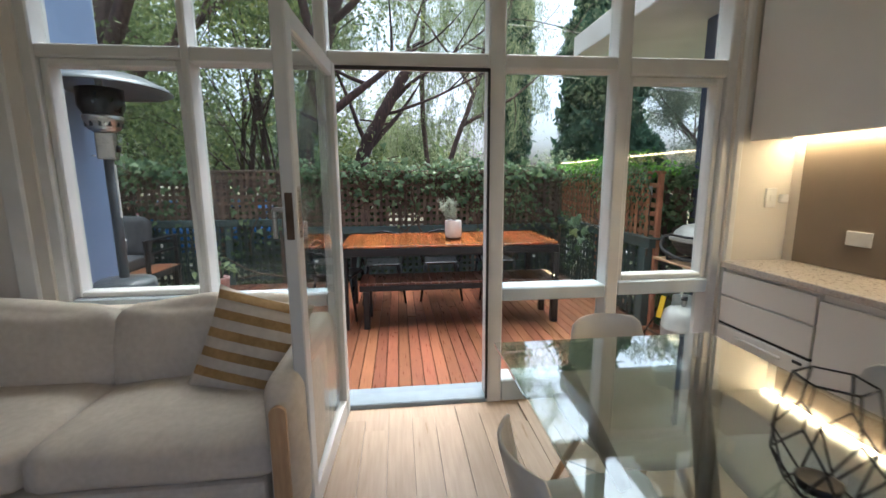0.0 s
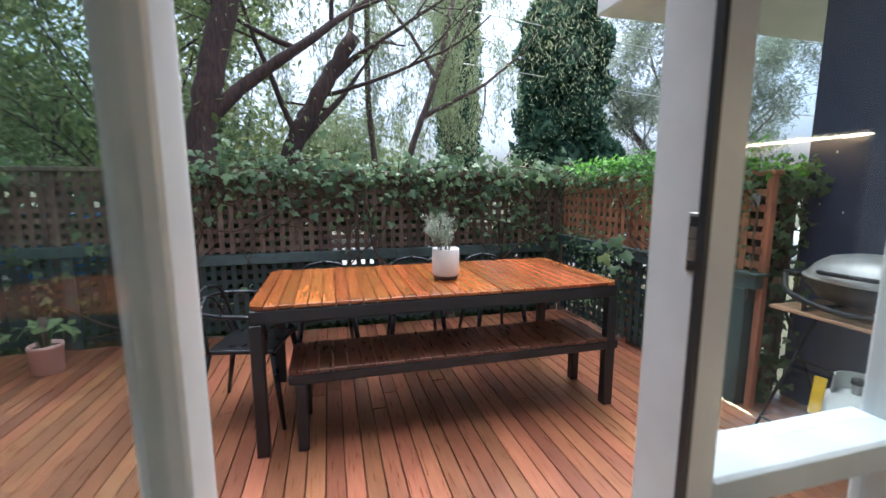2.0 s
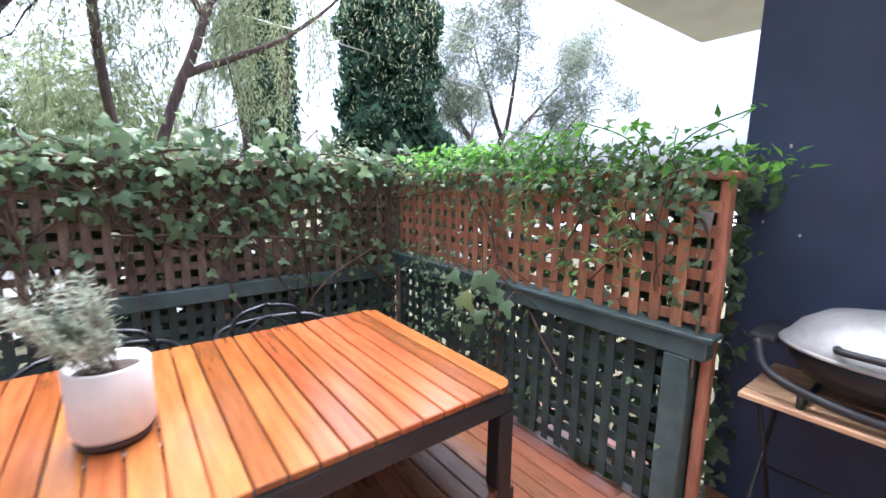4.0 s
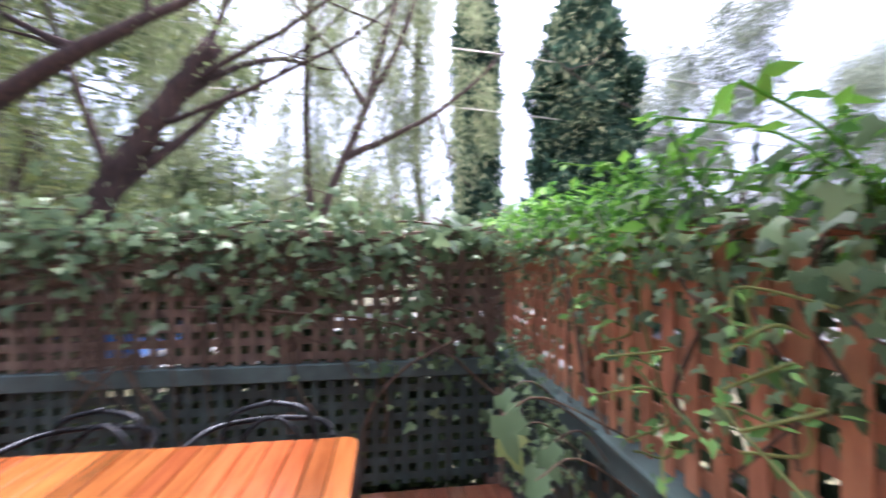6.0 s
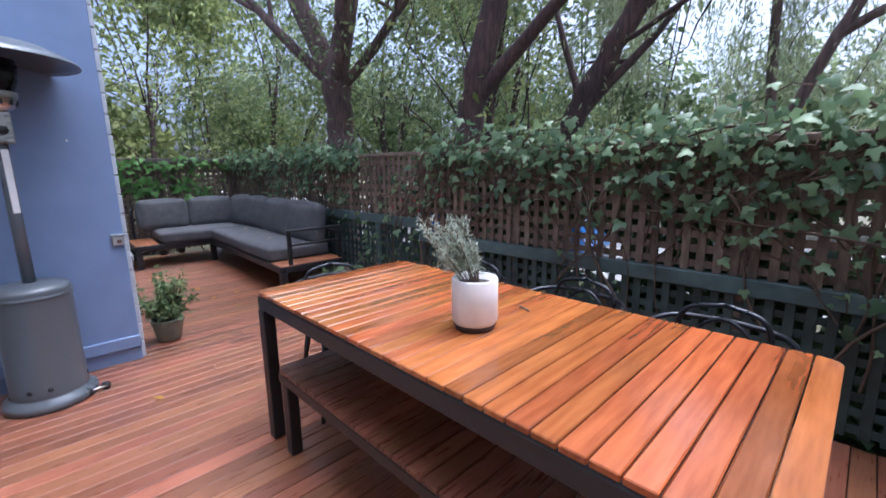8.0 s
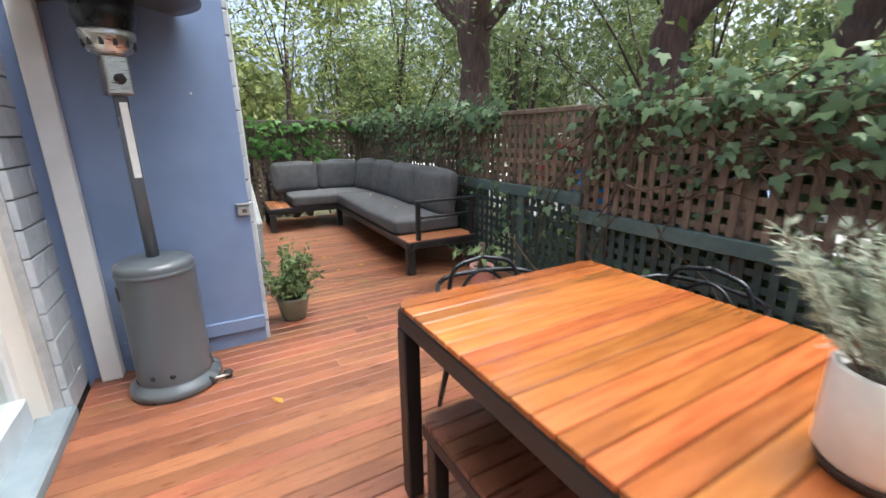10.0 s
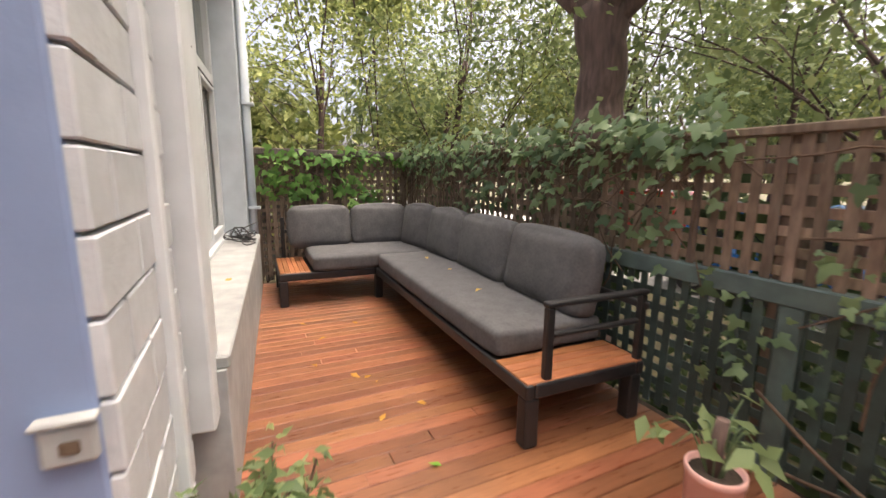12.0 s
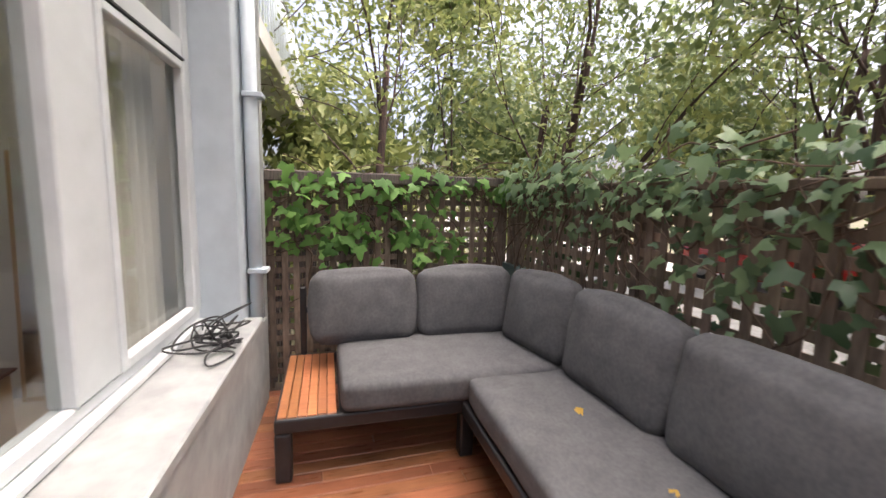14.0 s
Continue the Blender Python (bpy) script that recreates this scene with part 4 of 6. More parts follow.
# arm hoop at the open end
part("arm_post", boxm(SX1 - 0.05, SX1 - 0.012, SY0 + 0.11, SY0 + 0.155, SH, 0.7, bevel=0.006), black_metal, s)
part("arm_post", boxm(SX1 - 0.05, SX1 - 0.012, SY1 - 0.05, SY1 - 0.006, SH, 0.7, bevel=0.006), black_metal, s)
part("armrest", boxm(SX1 - 0.056, SX1 - 0.006, SY0 + 0.105, SY1, 0.7, 0.728, bevel=0.01, seg=2), black_metal, s)
part("arm_rail", boxm(SX1 - 0.046, SX1 - 0.016, SY0 + 0.155, SY1 - 0.05, 0.545, 0.572, bevel=0.006), black_metal, s)
part("back_rail", boxm(SX0, SX1, SY1 - 0.03, SY1, 0.62, 0.66, bevel=0.006), black_metal, s)
part("back_rail", boxm(SX0, SX0 + 0.03, EY + 0.1, SY1, 0.62, 0.66, bevel=0.006), black_metal, s)
part("arm_post", boxm(SX0, SX0 + 0.04, EY + 0.08, EY + 0.12, SH, 0.8, bevel=0.006), black_metal, s)
part("seat_cushion", pillow(bmesh.new(), (2.37, 0.74, ch), 0.045, 16, 0.008, Matrix.Translation((-0.3 - 1.185, SY0 + 0.375, SH + ch / 2)), 0.003, 1), grey_fabric, s)
part("seat_cushion", pillow(bmesh.new(), (0.88, 1.38, ch), 0.045, 16, 0.008, Matrix.Translation((IX - 0.41, EY + 0.32 + 0.69, SH + ch / 2)), 0.003, 2), grey_fabric, s)
for i, (x, wd) in enumerate(((-0.7, 0.8), (-1.53, 0.79), (-2.3, 0.69), (-2.98, 0.58))):
    part("back_cushion", pillow(bmesh.new(), (wd, 0.17, 0.47), 0.06, 14, 0.032, pose(x, SY1 - 0.12 - 0.05 * (i == 3), SH + ch + 0.215, -9, (1, -1, 1, -2)[i], (1, -2, 1, 9)[i]), 0.006, 4 + i), grey_fabric, s)
for i, y in enumerate((EY + 0.49, EY + 1.18)):
    part("back_cushion", pillow(bmesh.new(), (0.17, 0.645, 0.45), 0.06, 14, 0.03, pose(SX0 + 0.2, y, SH + ch + 0.205, 0, -12, (1, -1)[i]), 0.006, 9 + i), grey_fabric, s)


# patio heater
h = thing("patio_heater", "tall grey gas patio heater with a wide hood", "heater", pose(-2.42, 0.62, 0, 0, 0, 20))
part("base", lathe(bmesh.new(), [(0, 0.0), (0.215, 0), (0.225, 0.02), (0.22, 0.05), (0.19, 0.065), (0.185, 0.08)], 40), heater_paint, h)
part("drum", lathe(bmesh.new(), [(0.18, 0.075), (0.183, 0.1), (0.18, 0.12), (0.178, 0.68), (0.182, 0.7), (0.175, 0.72), (0.15, 0.735), (0.05, 0.745), (0, 0.745)], 40), heater_paint, h)
part("drum_ring", lathe(bmesh.new(), [(0.178, 0.66), (0.186, 0.672), (0.178, 0.684)], 40), heater_paint, h)
for a in (-50, -20, 60, 140):
    part("vent_hole", lathe(bmesh.new(), [(0, 0), (0.014, 0), (0.014, 0.004), (0, 0.005)], 12), dark_plastic, h, loc=Matrix.Translation((0.179 * math.cos(radians(a)), 0.179 * math.sin(radians(a)), 0.13)) @ pose(0, 0, 0, 0, 90, a))
part("hose_hole", lathe(bmesh.new(), [(0, 0), (0.04, 0), (0.036, 0.006), (0, 0.004)], 20), dark_plastic, h, loc=Matrix.Translation((0.177 * math.cos(radians(-95)), 0.177 * math.sin(radians(-95)), 0.58)) @ pose(0, 0, 0, 0, 0, -95) @ pose(0, 0, 0, 0, 90, 0))
part("pole", tube(bmesh.new(), [(0, 0, 0.74), (0, 0, 1.55)], 0.03, 20), heater_paint, h)
part("label_strip", boxm(0.024, 0.032, -0.016, 0.016, 1.15, 1.5, bevel=0.002), pot_white, h, "worn white instruction sticker")
part("control_box", boxm(-0.05, 0.05, -0.05, 0.05, 1.53, 1.7, bevel=0.01, seg=2), steel, h, "brushed steel control box")
part("knob", lathe(bmesh.new(), [(0, 0), (0.024, 0), (0.022, 0.02), (0, 0.022)], 16), dark_plastic, h, loc=pose(0.05, 0, 1.6, 0, 90, 0))
part("burner", lathe(bmesh.new(), [(0.05, 1.7), (0.085, 1.72), (0.105, 1.77), (0.11, 1.8), (0.105, 1.805), (0, 1.805)], 30), steel, h)
part("emitter", lathe(bmesh.new(), [(0.1, 1.805), (0.125, 1.86), (0.125, 1.97), (0, 1.975)], 30), gun_metal, h)
for k in range(12):
    a = radians(30 * k)
    part("vent_slot", boxm(0.094 * math.cos(a) - 0.008, 0.094 * math.cos(a) + 0.008, 0.094 * math.sin(a) - 0.008, 0.094 * math.sin(a) + 0.008, 1.735, 1.765), dark_plastic, h)
part("hood", lathe(bmesh.new(), [(0, 2.08), (0.12, 2.075), (0.26, 2.045), (0.37, 1.99), (0.4, 1.965), (0.4, 1.958), (0.36, 1.975), (0.2, 2.03), (0, 2.06)], 48), heater_paint, h, "shallow spun metal reflector hood")
part("hood_stem", tube(bmesh.new(), [(0, 0, 1.97), (0, 0, 2.07)], 0.02, 10), steel, h)
for y in (-0.05, 0.05):
    part("wheel", lathe(bmesh.new(), [(0, -0.012), (0.024, -0.012), (0.028, 0), (0.024, 0.012), (0, 0.012)], 18), dark_plastic, h, loc=pose(0.18, 0.15 + y, 0.03, 90, 0, 40))
part("axle", tube(bmesh.new(), [(0.16, 0.08, 0.03), (0.2, 0.22, 0.03)], 0.007, 8), steel, h)

# barbecue on a folding slat stand, gas bottle below
b = thing("folding_stand", "folding black metal stand with raw timber slats", "stand", (1.88, 0.73, 0))
for i in range(6):
    x = -0.17 + 0.068 * i
    part("slat", boxm(x - 0.028, x + 0.028, -0.31, 0.31, 0.685, 0.703, bevel=0.003), bbq_wood, b)
for y in (-0.26, 0.26):
    part("leg", tube(bmesh.new(), [(-0.27, y, 0.006), (0.15, y, 0.68)], 0.008, 8), black_metal, b)
    part("leg", tube(bmesh.new(), [(0.24, y, 0.006), (-0.15, y, 0.68)], 0.008, 8), black_metal, b)
    part("foot", boxm(-0.295, -0.255, y - 0.012, y + 0.012, 0, 0.014, bevel=0.003), dark_plastic, b)
part("brace", tube(bmesh.new(), [(-0.24, -0.26, 0.06), (-0.24, 0.26, 0.06)], 0.006, 8), black_metal, b)
part("brace", tube(bmesh.new(), [(0.0, -0.26, 0.37), (0.0, 0.26, 0.37)], 0.006, 8), black_metal, b)

q = thing("barbecue", "portable barbecue with a domed pale lid and dark bowl", "barbecue", pose(1.88, 0.7, 0.703, 0, 0, -90) @ Matrix.Scale(0.9, 4))
part("cradle", tube(bmesh.new(), smooth_path([(-0.36, -0.14, 0.2), (-0.3, -0.19, 0.1), (-0.1, -0.2, 0.05), (0.1, -0.2, 0.05), (0.3, -0.19, 0.1), (0.36, -0.14, 0.2)]), 0.017, 10), dark_plastic, q)
part("cradle", tube(bmesh.new(), smooth_path([(-0.36, 0.14, 0.2), (-0.3, 0.19, 0.1), (-0.1, 0.2, 0.05), (0.1, 0.2, 0.05), (0.3, 0.19, 0.1), (0.36, 0.14, 0.2)]), 0.017, 10), dark_plastic, q)
for x in (-0.2, 0.2):
    part("foot", tube(bmesh.new(), [(x, -0.2, 0.012), (x, 0.2, 0.012)], 0.012, 8), dark_plastic, q)
    part("foot_strut", tube(bmesh.new(), [(x, -0.19, 0.01), (x, -0.2, 0.06)], 0.012, 8), dark_plastic, q)
    part("foot_strut", tube(bmesh.new(), [(x, 0.19, 0.01), (x, 0.2, 0.06)], 0.012, 8), dark_plastic, q)
part("bowl", lathe(bmesh.new(), [(0, 0.055), (0.14, 0.06), (0.24, 0.09), (0.29, 0.15), (0.305, 0.2), (0.29, 0.2), (0, 0.16)], 40, sy=0.74), dark_plastic, q, "black cast bowl")
part("lid", lathe(bmesh.new(), [(0.315, 0.2), (0.322, 0.212), (0.3, 0.235), (0.27, 0.28), (0.2, 0.33), (0.1, 0.352), (0, 0.356)], 40, sy=0.74), bbq_cast, q, "pale cast aluminium lid")
part("lid_rim", lathe(bmesh.new(), [(0.3, 0.198), (0.328, 0.202), (0.328, 0.214), (0.31, 0.216)], 40, sy=0.74), bbq_cast, q)
part("lid_handle", tube(bmesh.new(), smooth_path([(-0.13, -0.2, 0.25), (-0.1, -0.245, 0.255), (0.1, -0.245, 0.255), (0.13, -0.2, 0.25)]), 0.012, 8), dark_plastic, q)
for x in (-1, 1):
    part("side_handle", boxm(min(x * 0.31, x * 0.4), max(x * 0.31, x * 0.4), -0.12, 0.12, 0.18, 0.215, bevel=0.012, seg=2), dark_plastic, q)
part("knob", lathe(bmesh.new(), [(0, 0), (0.026, 0), (0.022, 0.03), (0, 0.032)], 16), dark_plastic, q, loc=pose(0.3, -0.2, 0.1, 90, 0, 0))
part("regulator", tube(bmesh.new(), smooth_path([(0.3, -0.1, 0.08), (0.36, -0.14, 0.03), (0.38, -0.2, 0.02), (0.33, -0.23, 0.015)]), 0.014, 8), dark_plastic, q)

g = thing("gas_bottle", "off-white gas bottle with a yellow tag", "gas bottle", pose(1.69, 0.6, 0, 0, 0, 30))
part("foot_ring", lathe(bmesh.new(), [(0.1, 0), (0.105, 0), (0.11, 0.03), (0.1, 0.035)], 32), gas_paint, g)
part("body", lathe(bmesh.new(), [(0, 0.02), (0.1, 0.03), (0.145, 0.065), (0.152, 0.1), (0.152, 0.2), (0.155, 0.205), (0.152, 0.21), (0.152, 0.28), (0.14, 0.33), (0.1, 0.365), (0.04, 0.38), (0, 0.38)], 36), gas_paint, g)
bm = bmesh.new()
rings = []
for k in range(19):
    a = radians(-110 + 220 * k / 18)
    c_, s_ = math.cos(a), math.sin(a)
    rings.append([bm.verts.new((r * c_, r * s_, z)) for r, z in ((0.092, 0.36), (0.086, 0.46), (0.08, 0.46), (0.086, 0.36))])
for u, v in zip(rings, rings[1:]):
    for k in range(4):
        bm.faces.new((u[k], u[(k + 1) % 4], v[(k + 1) % 4], v[k]))
part("collar", bm, gas_paint, g)
part("valve", tube(bmesh.new(), [(0, 0, 0.37), (0, 0, 0.43)], 0.018, 10), steel, g)
part("valve_knob", lathe(bmesh.new(), [(0, 0.43), (0.026, 0.43), (0.024, 0.455), (0, 0.457)], 14), dark_plastic, g)
tag = boxm(-0.004, 0.0, -0.024, 0.024, -0.13, 0.05, bevel=0.001)
part("tag", tag, yellow_plastic, g, "yellow plastic warning tag", loc=pose(-0.085, 0.13, 0.4, 0, -14, 166))

# pot plants
def jade_pot():
    t = thing("potted_shrub", "leafy green shrub in a small olive glazed pot", "plant", pose(-2.98, 1.36, 0))
    part("pot", lathe(bmesh.new(), [(0, 0), (0.075, 0), (0.085, 0.02), (0.115, 0.15), (0.122, 0.165), (0.122, 0.185), (0.108, 0.185), (0.1, 0.15), (0, 0.15)], 32), pot_green, t)
    part("soil", lathe(bmesh.new(), [(0, 0.162), (0.1055, 0.16)]), soil, t)
    bm, sp = bmesh.new(), []
    for i in range(28):
        a, r = random.uniform(0, 6.28), random.uniform(0.04, 0.21)
        top = Vector((r * math.cos(a), r * math.sin(a), random.uniform(0.28, 0.58)))
        path = smooth_path([(0.02 * math.cos(a), 0.02 * math.sin(a), 0.15), (r * 0.5 * math.cos(a + 0.3), r * 0.5 * math.sin(a + 0.3), 0.25), top], 4)
        tube(bm, path, [0.007 - 0.0004 * k for k in range(len(path))], 5, False)
        for v in path[3:]:
            sp += [tuple(v + Vector([random.gauss(0, 0.026) for _ in range(3)])) for _ in range(9)]
    part("stem", bm, stem_brown, t)
    leaves("foliage", sp, (0, 0, 0.7), (0.035, 0.065), leaf_jade, t, "oval", 0.1, 0.7, 5)["kind"] = "stuff"


def pink_pot():
    t = thing("potted_plant", "pink plastic pot with a sparse broad-leaved plant", "plant", pose(-2.76, 2.93, 0) @ Matrix.Scale(0.9, 4))
    part("pot", lathe(bmesh.new(), [(0, 0), (0.098, 0), (0.104, 0.01), (0.112, 0.2), (0.118, 0.205), (0.118, 0.235), (0.112, 0.24), (0.104, 0.235), (0.1, 0.19), (0, 0.19)], 36), pot_pink, t)
    part("soil", lathe(bmesh.new(), [(0, 0.215), (0.1035, 0.21)]), soil, t)
    part("stump", tube(bmesh.new(), [(0, 0, 0.2), (-0.01, 0.0, 0.33), (0.0, 0.01, 0.46)], [0.035, 0.03, 0.026], 10), bark_grey, t, "cut grey stump")
    rng = random.Random(4)
    for i in range(11):
        a = rng.uniform(0, 6.28)
        r = rng.uniform(0.1, 0.28)
        tip = Vector((r * math.cos(a), r * math.sin(a), rng.uniform(0.3, 0.5)))
        part("stem", tube(bmesh.new(), smooth_path([(0.03 * math.cos(a), 0.03 * math.sin(a), 0.2), (r * 0.5 * math.cos(a), r * 0.5 * math.sin(a), 0.4), tip], 4), 0.004, 5, False), leaf_ivy, t)
        for k in range(2):
            leaves("leaf", [tuple(tip + Vector([rng.gauss(0, 0.03) for _ in range(3)]))], (0.2, -0.3, 0.8), (0.1, 0.17), leaf_jade, t, "oval", 0.4, 0.5, 20 + 3 * i + k)


jade_pot()
pink_pot()

# ---- living room and kitchen ----
c = thing("couch", "cream linen couch with loose cushions and timber arm panels", "sofa", (0, 0, FLOOR))
CX0, CX1, CY0, CY1 = -3.0, -0.9, -1.06, -0.2
for x in (CX0 + 0.1, CX1 - 0.1):
    for y in (CY0 + 0.1, CY1 - 0.1):
        part("leg", boxm(x - 0.03, x + 0.03, y - 0.03, y + 0.03, 0, 0.09, bevel=0.005), pale_wood, c)
part("base", boxm(CX0 + 0.12, CX1 - 0.13, CY0 + 0.03, CY1, 0.09, 0.27, bevel=0.02, seg=2), cream_fabric, c)
part("back", pillow(bmesh.new(), (CX1 - CX0 - 0.26, 0.16, 0.58), 0.05, 10, 0.01, Matrix.Translation(((CX0 + CX1) / 2, CY1 - 0.06, 0.4)), 0.003, 30), cream_fabric, c)
for x in (CX0 + 0.06, CX1 - 0.065):
    part("arm", pillow(bmesh.new(), (0.13, 0.84, 0.54), 0.055, 10, 0.006, Matrix.Translation((x, (CY0 + CY1) / 2 + 0.02, 0.36)), 0.003, 31), cream_fabric, c)
    bm = boxm(x - 0.028, x + 0.028, CY0 + 0.0, CY0 + 0.016, 0.04, 0.56)
    es = [e for e in bm.edges if abs((e.verts[0].co - e.verts[1].co).y) > 0.01 and e.verts[0].co.z > 0.3]
    bmesh.ops.bevel(bm, geom=es, offset=0.027, segments=6, affect="EDGES", profile=0.5)
    part("arm_panel", bm, pale_wood, c, "honey timber arm front")
for i, (x, w_) in enumerate(((-2.35, 1.08), (-1.4, 0.8))):
    part("seat_cushion", pillow(bmesh.new(), (w_, 0.72, 0.17), 0.05, 12, 0.02, Matrix.Translation((x, CY0 + 0.38, 0.355)), 0.006, 33 + i), cream_fabric, c)
for i, (x, w_) in enumerate(((-2.31, 1.0), (-1.41, 0.76))):
    part("back_cushion", pillow(bmesh.new(), (w_, 0.18, 0.4), 0.06, 12, 0.035, pose(x, CY1 - 0.24, 0.56, -12, 0, 0), 0.014, 36 + i), cream_fabric, c)
def throw_cushion(w_, h_, t_, n=22):
    """Two faces sewn together along drawn-in edges, with sharp corners."""
    bm = bmesh.new()
    side = {}
    for sgn in (1, -1):
        for i in range(n + 1):
            for j in range(n + 1):
                u, v_ = 2 * i / n - 1, 2 * j / n - 1
                edge = i in (0, n) or j in (0, n)
                if edge and sgn < 0:
                    side[sgn, i, j] = side[1, i, j]
                    continue
                x = w_ / 2 * u * (1 - 0.09 * (1 - v_ * v_))
                z = h_ / 2 * v_ * (1 - 0.09 * (1 - u * u))
                y = 0 if edge else sgn * t_ * ((1 - u * u) * (1 - v_ * v_)) ** 0.42 + 0.004 * noise.noise(Vector((u * 4, v_ * 4, sgn * 3)))
                side[sgn, i, j] = bm.verts.new((x, y, z))
        for i in range(n):
            for j in range(n):
                q = [side[sgn, i, j], side[sgn, i + 1, j], side[sgn, i + 1, j + 1], side[sgn, i, j + 1]]
                bm.faces.new(q if sgn < 0 else q[::-1]).smooth = True
    return bm


sp_ = thing("striped_cushion", "square cushion with tan and cream stripes", "cushion", pose(-1.19, -0.6, FLOOR + 0.6, -22, 13, -8))
pillow_bm = throw_cushion(0.43, 0.45, 0.075)
part("cover", pillow_bm, cream_fabric, sp_)
src = sp_.children[0].data
for i, z in enumerate((-0.155, -0.075, 0.005, 0.085, 0.165)):
    bm = bmesh.new()
    bm.from_mesh(src)
    for zz, keep_up in ((z, True), (z + 0.038, False)):
        bmesh.ops.bisect_plane(bm, geom=bm.verts[:] + bm.edges[:] + bm.faces[:], plane_co=(0, 0, zz), plane_no=(0, 0, 1), clear_inner=keep_up, clear_outer=not keep_up)
    for v_ in bm.verts:
        v_.co.y += math.copysign(0.003, v_.co.y)
    part("stripe", bm, tan_fabric, sp_, "tan woven stripe")

k = thing("drawer_unit", "white handleless kitchen drawer unit", "cabinet", (0, 0, FLOOR), "kitchen units")
part("body", boxm(1.385, 1.75, -0.72, -0.14, 0.1, 0.775, bevel=0.003), cabinet_white, k)
part("drawer", boxm(1.363, 1.383, -0.715, -0.145, 0.615, 0.755, bevel=0.003), cabinet_white, k)
part("drawer", boxm(1.363, 1.383, -0.715, -0.145, 0.45, 0.605, bevel=0.003), cabinet_white, k)
dw = part("drawer", boxm(1.36, 1.383, -0.715, -0.145, 0.12, 0.432, bevel=0.004), cabinet_white, k, "white appliance drawer front")
part("handle", boxm(1.345, 1.36, -0.58, -0.28, 0.385, 0.4, bevel=0.004), cabinet_white, dw)
part("display", boxm(1.3575, 1.36, -0.69, -0.64, 0.4, 0.415), dark_plastic, dw)
# shade of the gap above the appliance front, made as a dark strip
part("shadow_gap", boxm(1.37, 1.384, -0.715, -0.145, 0.434, 0.448), dark_plastic, k)
for i, (y0, y1) in enumerate(((-1.62, -0.725), (-2.5, -1.625), (-3.4, -2.505))):
    u = thing("kitchen_cabinet", "white handleless kitchen base cabinet", "cabinet", (0, 0, FLOOR), "kitchen units")
    part("body", boxm(1.385, 1.75, y0, y1, 0.1, 0.775, bevel=0.003), cabinet_white, u)
    part("door", boxm(1.363, 1.383, y0 + 0.003, (y0 + y1) / 2 - 0.002, 0.12, 0.74, bevel=0.003), cabinet_white, u)
    part("door", boxm(1.363, 1.383, (y0 + y1) / 2 + 0.002, y1 - 0.003, 0.12, 0.74, bevel=0.003), cabinet_white, u)
kb = thing("plinth", "recessed white plinth with a warm light strip", "plinth", (0, 0, FLOOR))
part("board", boxm(1.42, 1.74, -3.4, -0.14, -0.02, 0.098), cabinet_white, kb)
part("light_strip", boxm(1.41, 1.417, -3.3, -0.85, 0.076, 0.081), warm_glow, kb, "glowing warm strip")
wt = thing("worktop", "speckled pale stone kitchen worktop", "worktop", (0, 0, 0))
part("slab", boxm(1.345, 1.75, -3.4, -0.14, FLOOR + 0.777, FLOOR + 0.812, bevel=0.004), stone_top, wt)
part("cooktop", boxm(1.45, 1.7, -1.5, -0.95, FLOOR + 0.813, FLOOR + 0.818, bevel=0.002), splash, wt, "dark glass hob")
bsp = thing("splashback", "taupe glass splashback lit by a warm strip", "splashback", (0, 0, 0))
part("panel", boxm(1.742, 1.756, -3.4, -0.2, FLOOR + 0.815, 1.6), splash, bsp)
for i, (y0, y1) in enumerate(((-0.9, -0.14), (-1.7, -0.905), (-2.5, -1.705), (-3.4, -2.505))):
    u = thing("wall_cabinet", "white handleless upper kitchen cabinet", "cabinet", (0, 0, 0), "upper kitchen units")
    part("body", boxm(1.465, 1.755, y0, y1, 1.6, 2.6, bevel=0.003), cabinet_white, u)
    part("door", boxm(1.443, 1.463, y0 + 0.003, y1 - 0.003, 1.59, 2.6, bevel=0.003), cabinet_white, u)
ls = thing("light_strip", "warm strip light under the upper cabinets", "light", (0, 0, 0))
part("diffuser", boxm(1.7, 1.722, -3.3, -0.16, 1.588, 1.599), warm_glow, ls)
for y in (-0.55, -1.3):
    so2 = thing("power_socket", "white double power socket on the splashback", "socket", (1.736, y, 1.08), "kitchen sockets")
    part("plate", boxm(-0.008, 0.006, -0.06, 0.06, -0.037, 0.037, bevel=0.004), pot_white, so2)
sw = thing("light_switch", "white switch plate on the cream wall", "switch", (1.63, -0.122, 1.27))
part("plate", boxm(-0.035, 0.035, -0.012, 0, -0.057, 0.057, bevel=0.004), pot_white, sw)
part("rocker", boxm(-0.01, 0.01, -0.017, -0.012, -0.018, 0.018, bevel=0.002), pot_white, sw)
part("charger", boxm(0.05, 0.1, -0.03, 0, -0.03, 0.02, bevel=0.006), pot_white, sw)

tb = thing("dining_table", "glass-topped dining table on dark angled legs", "table", (0.17, -1.72, FLOOR))
gt = part("glass_top", boxm(-0.4, 0.4, -0.68, 0.68, 0.73, 0.742, bevel=0.002), table_glass, tb, "greenish clear glass top")
for sx in (-1, 1):
    for sy in (-1, 1):
        part("leg", tube(bmesh.new(), [(sx * 0.3, sy * 0.5, 0.0), (sx * 0.1, sy * 0.25, 0.4), (-sx * 0.0 + sx * 0.22, sy * 0.5, 0.728)], [0.028, 0.032, 0.028], 4), charcoal_leather, tb)
part("stretcher", boxm(-0.035, 0.035, -0.3, 0.3, 0.37, 0.43, bevel=0.01), charcoal_leather, tb)


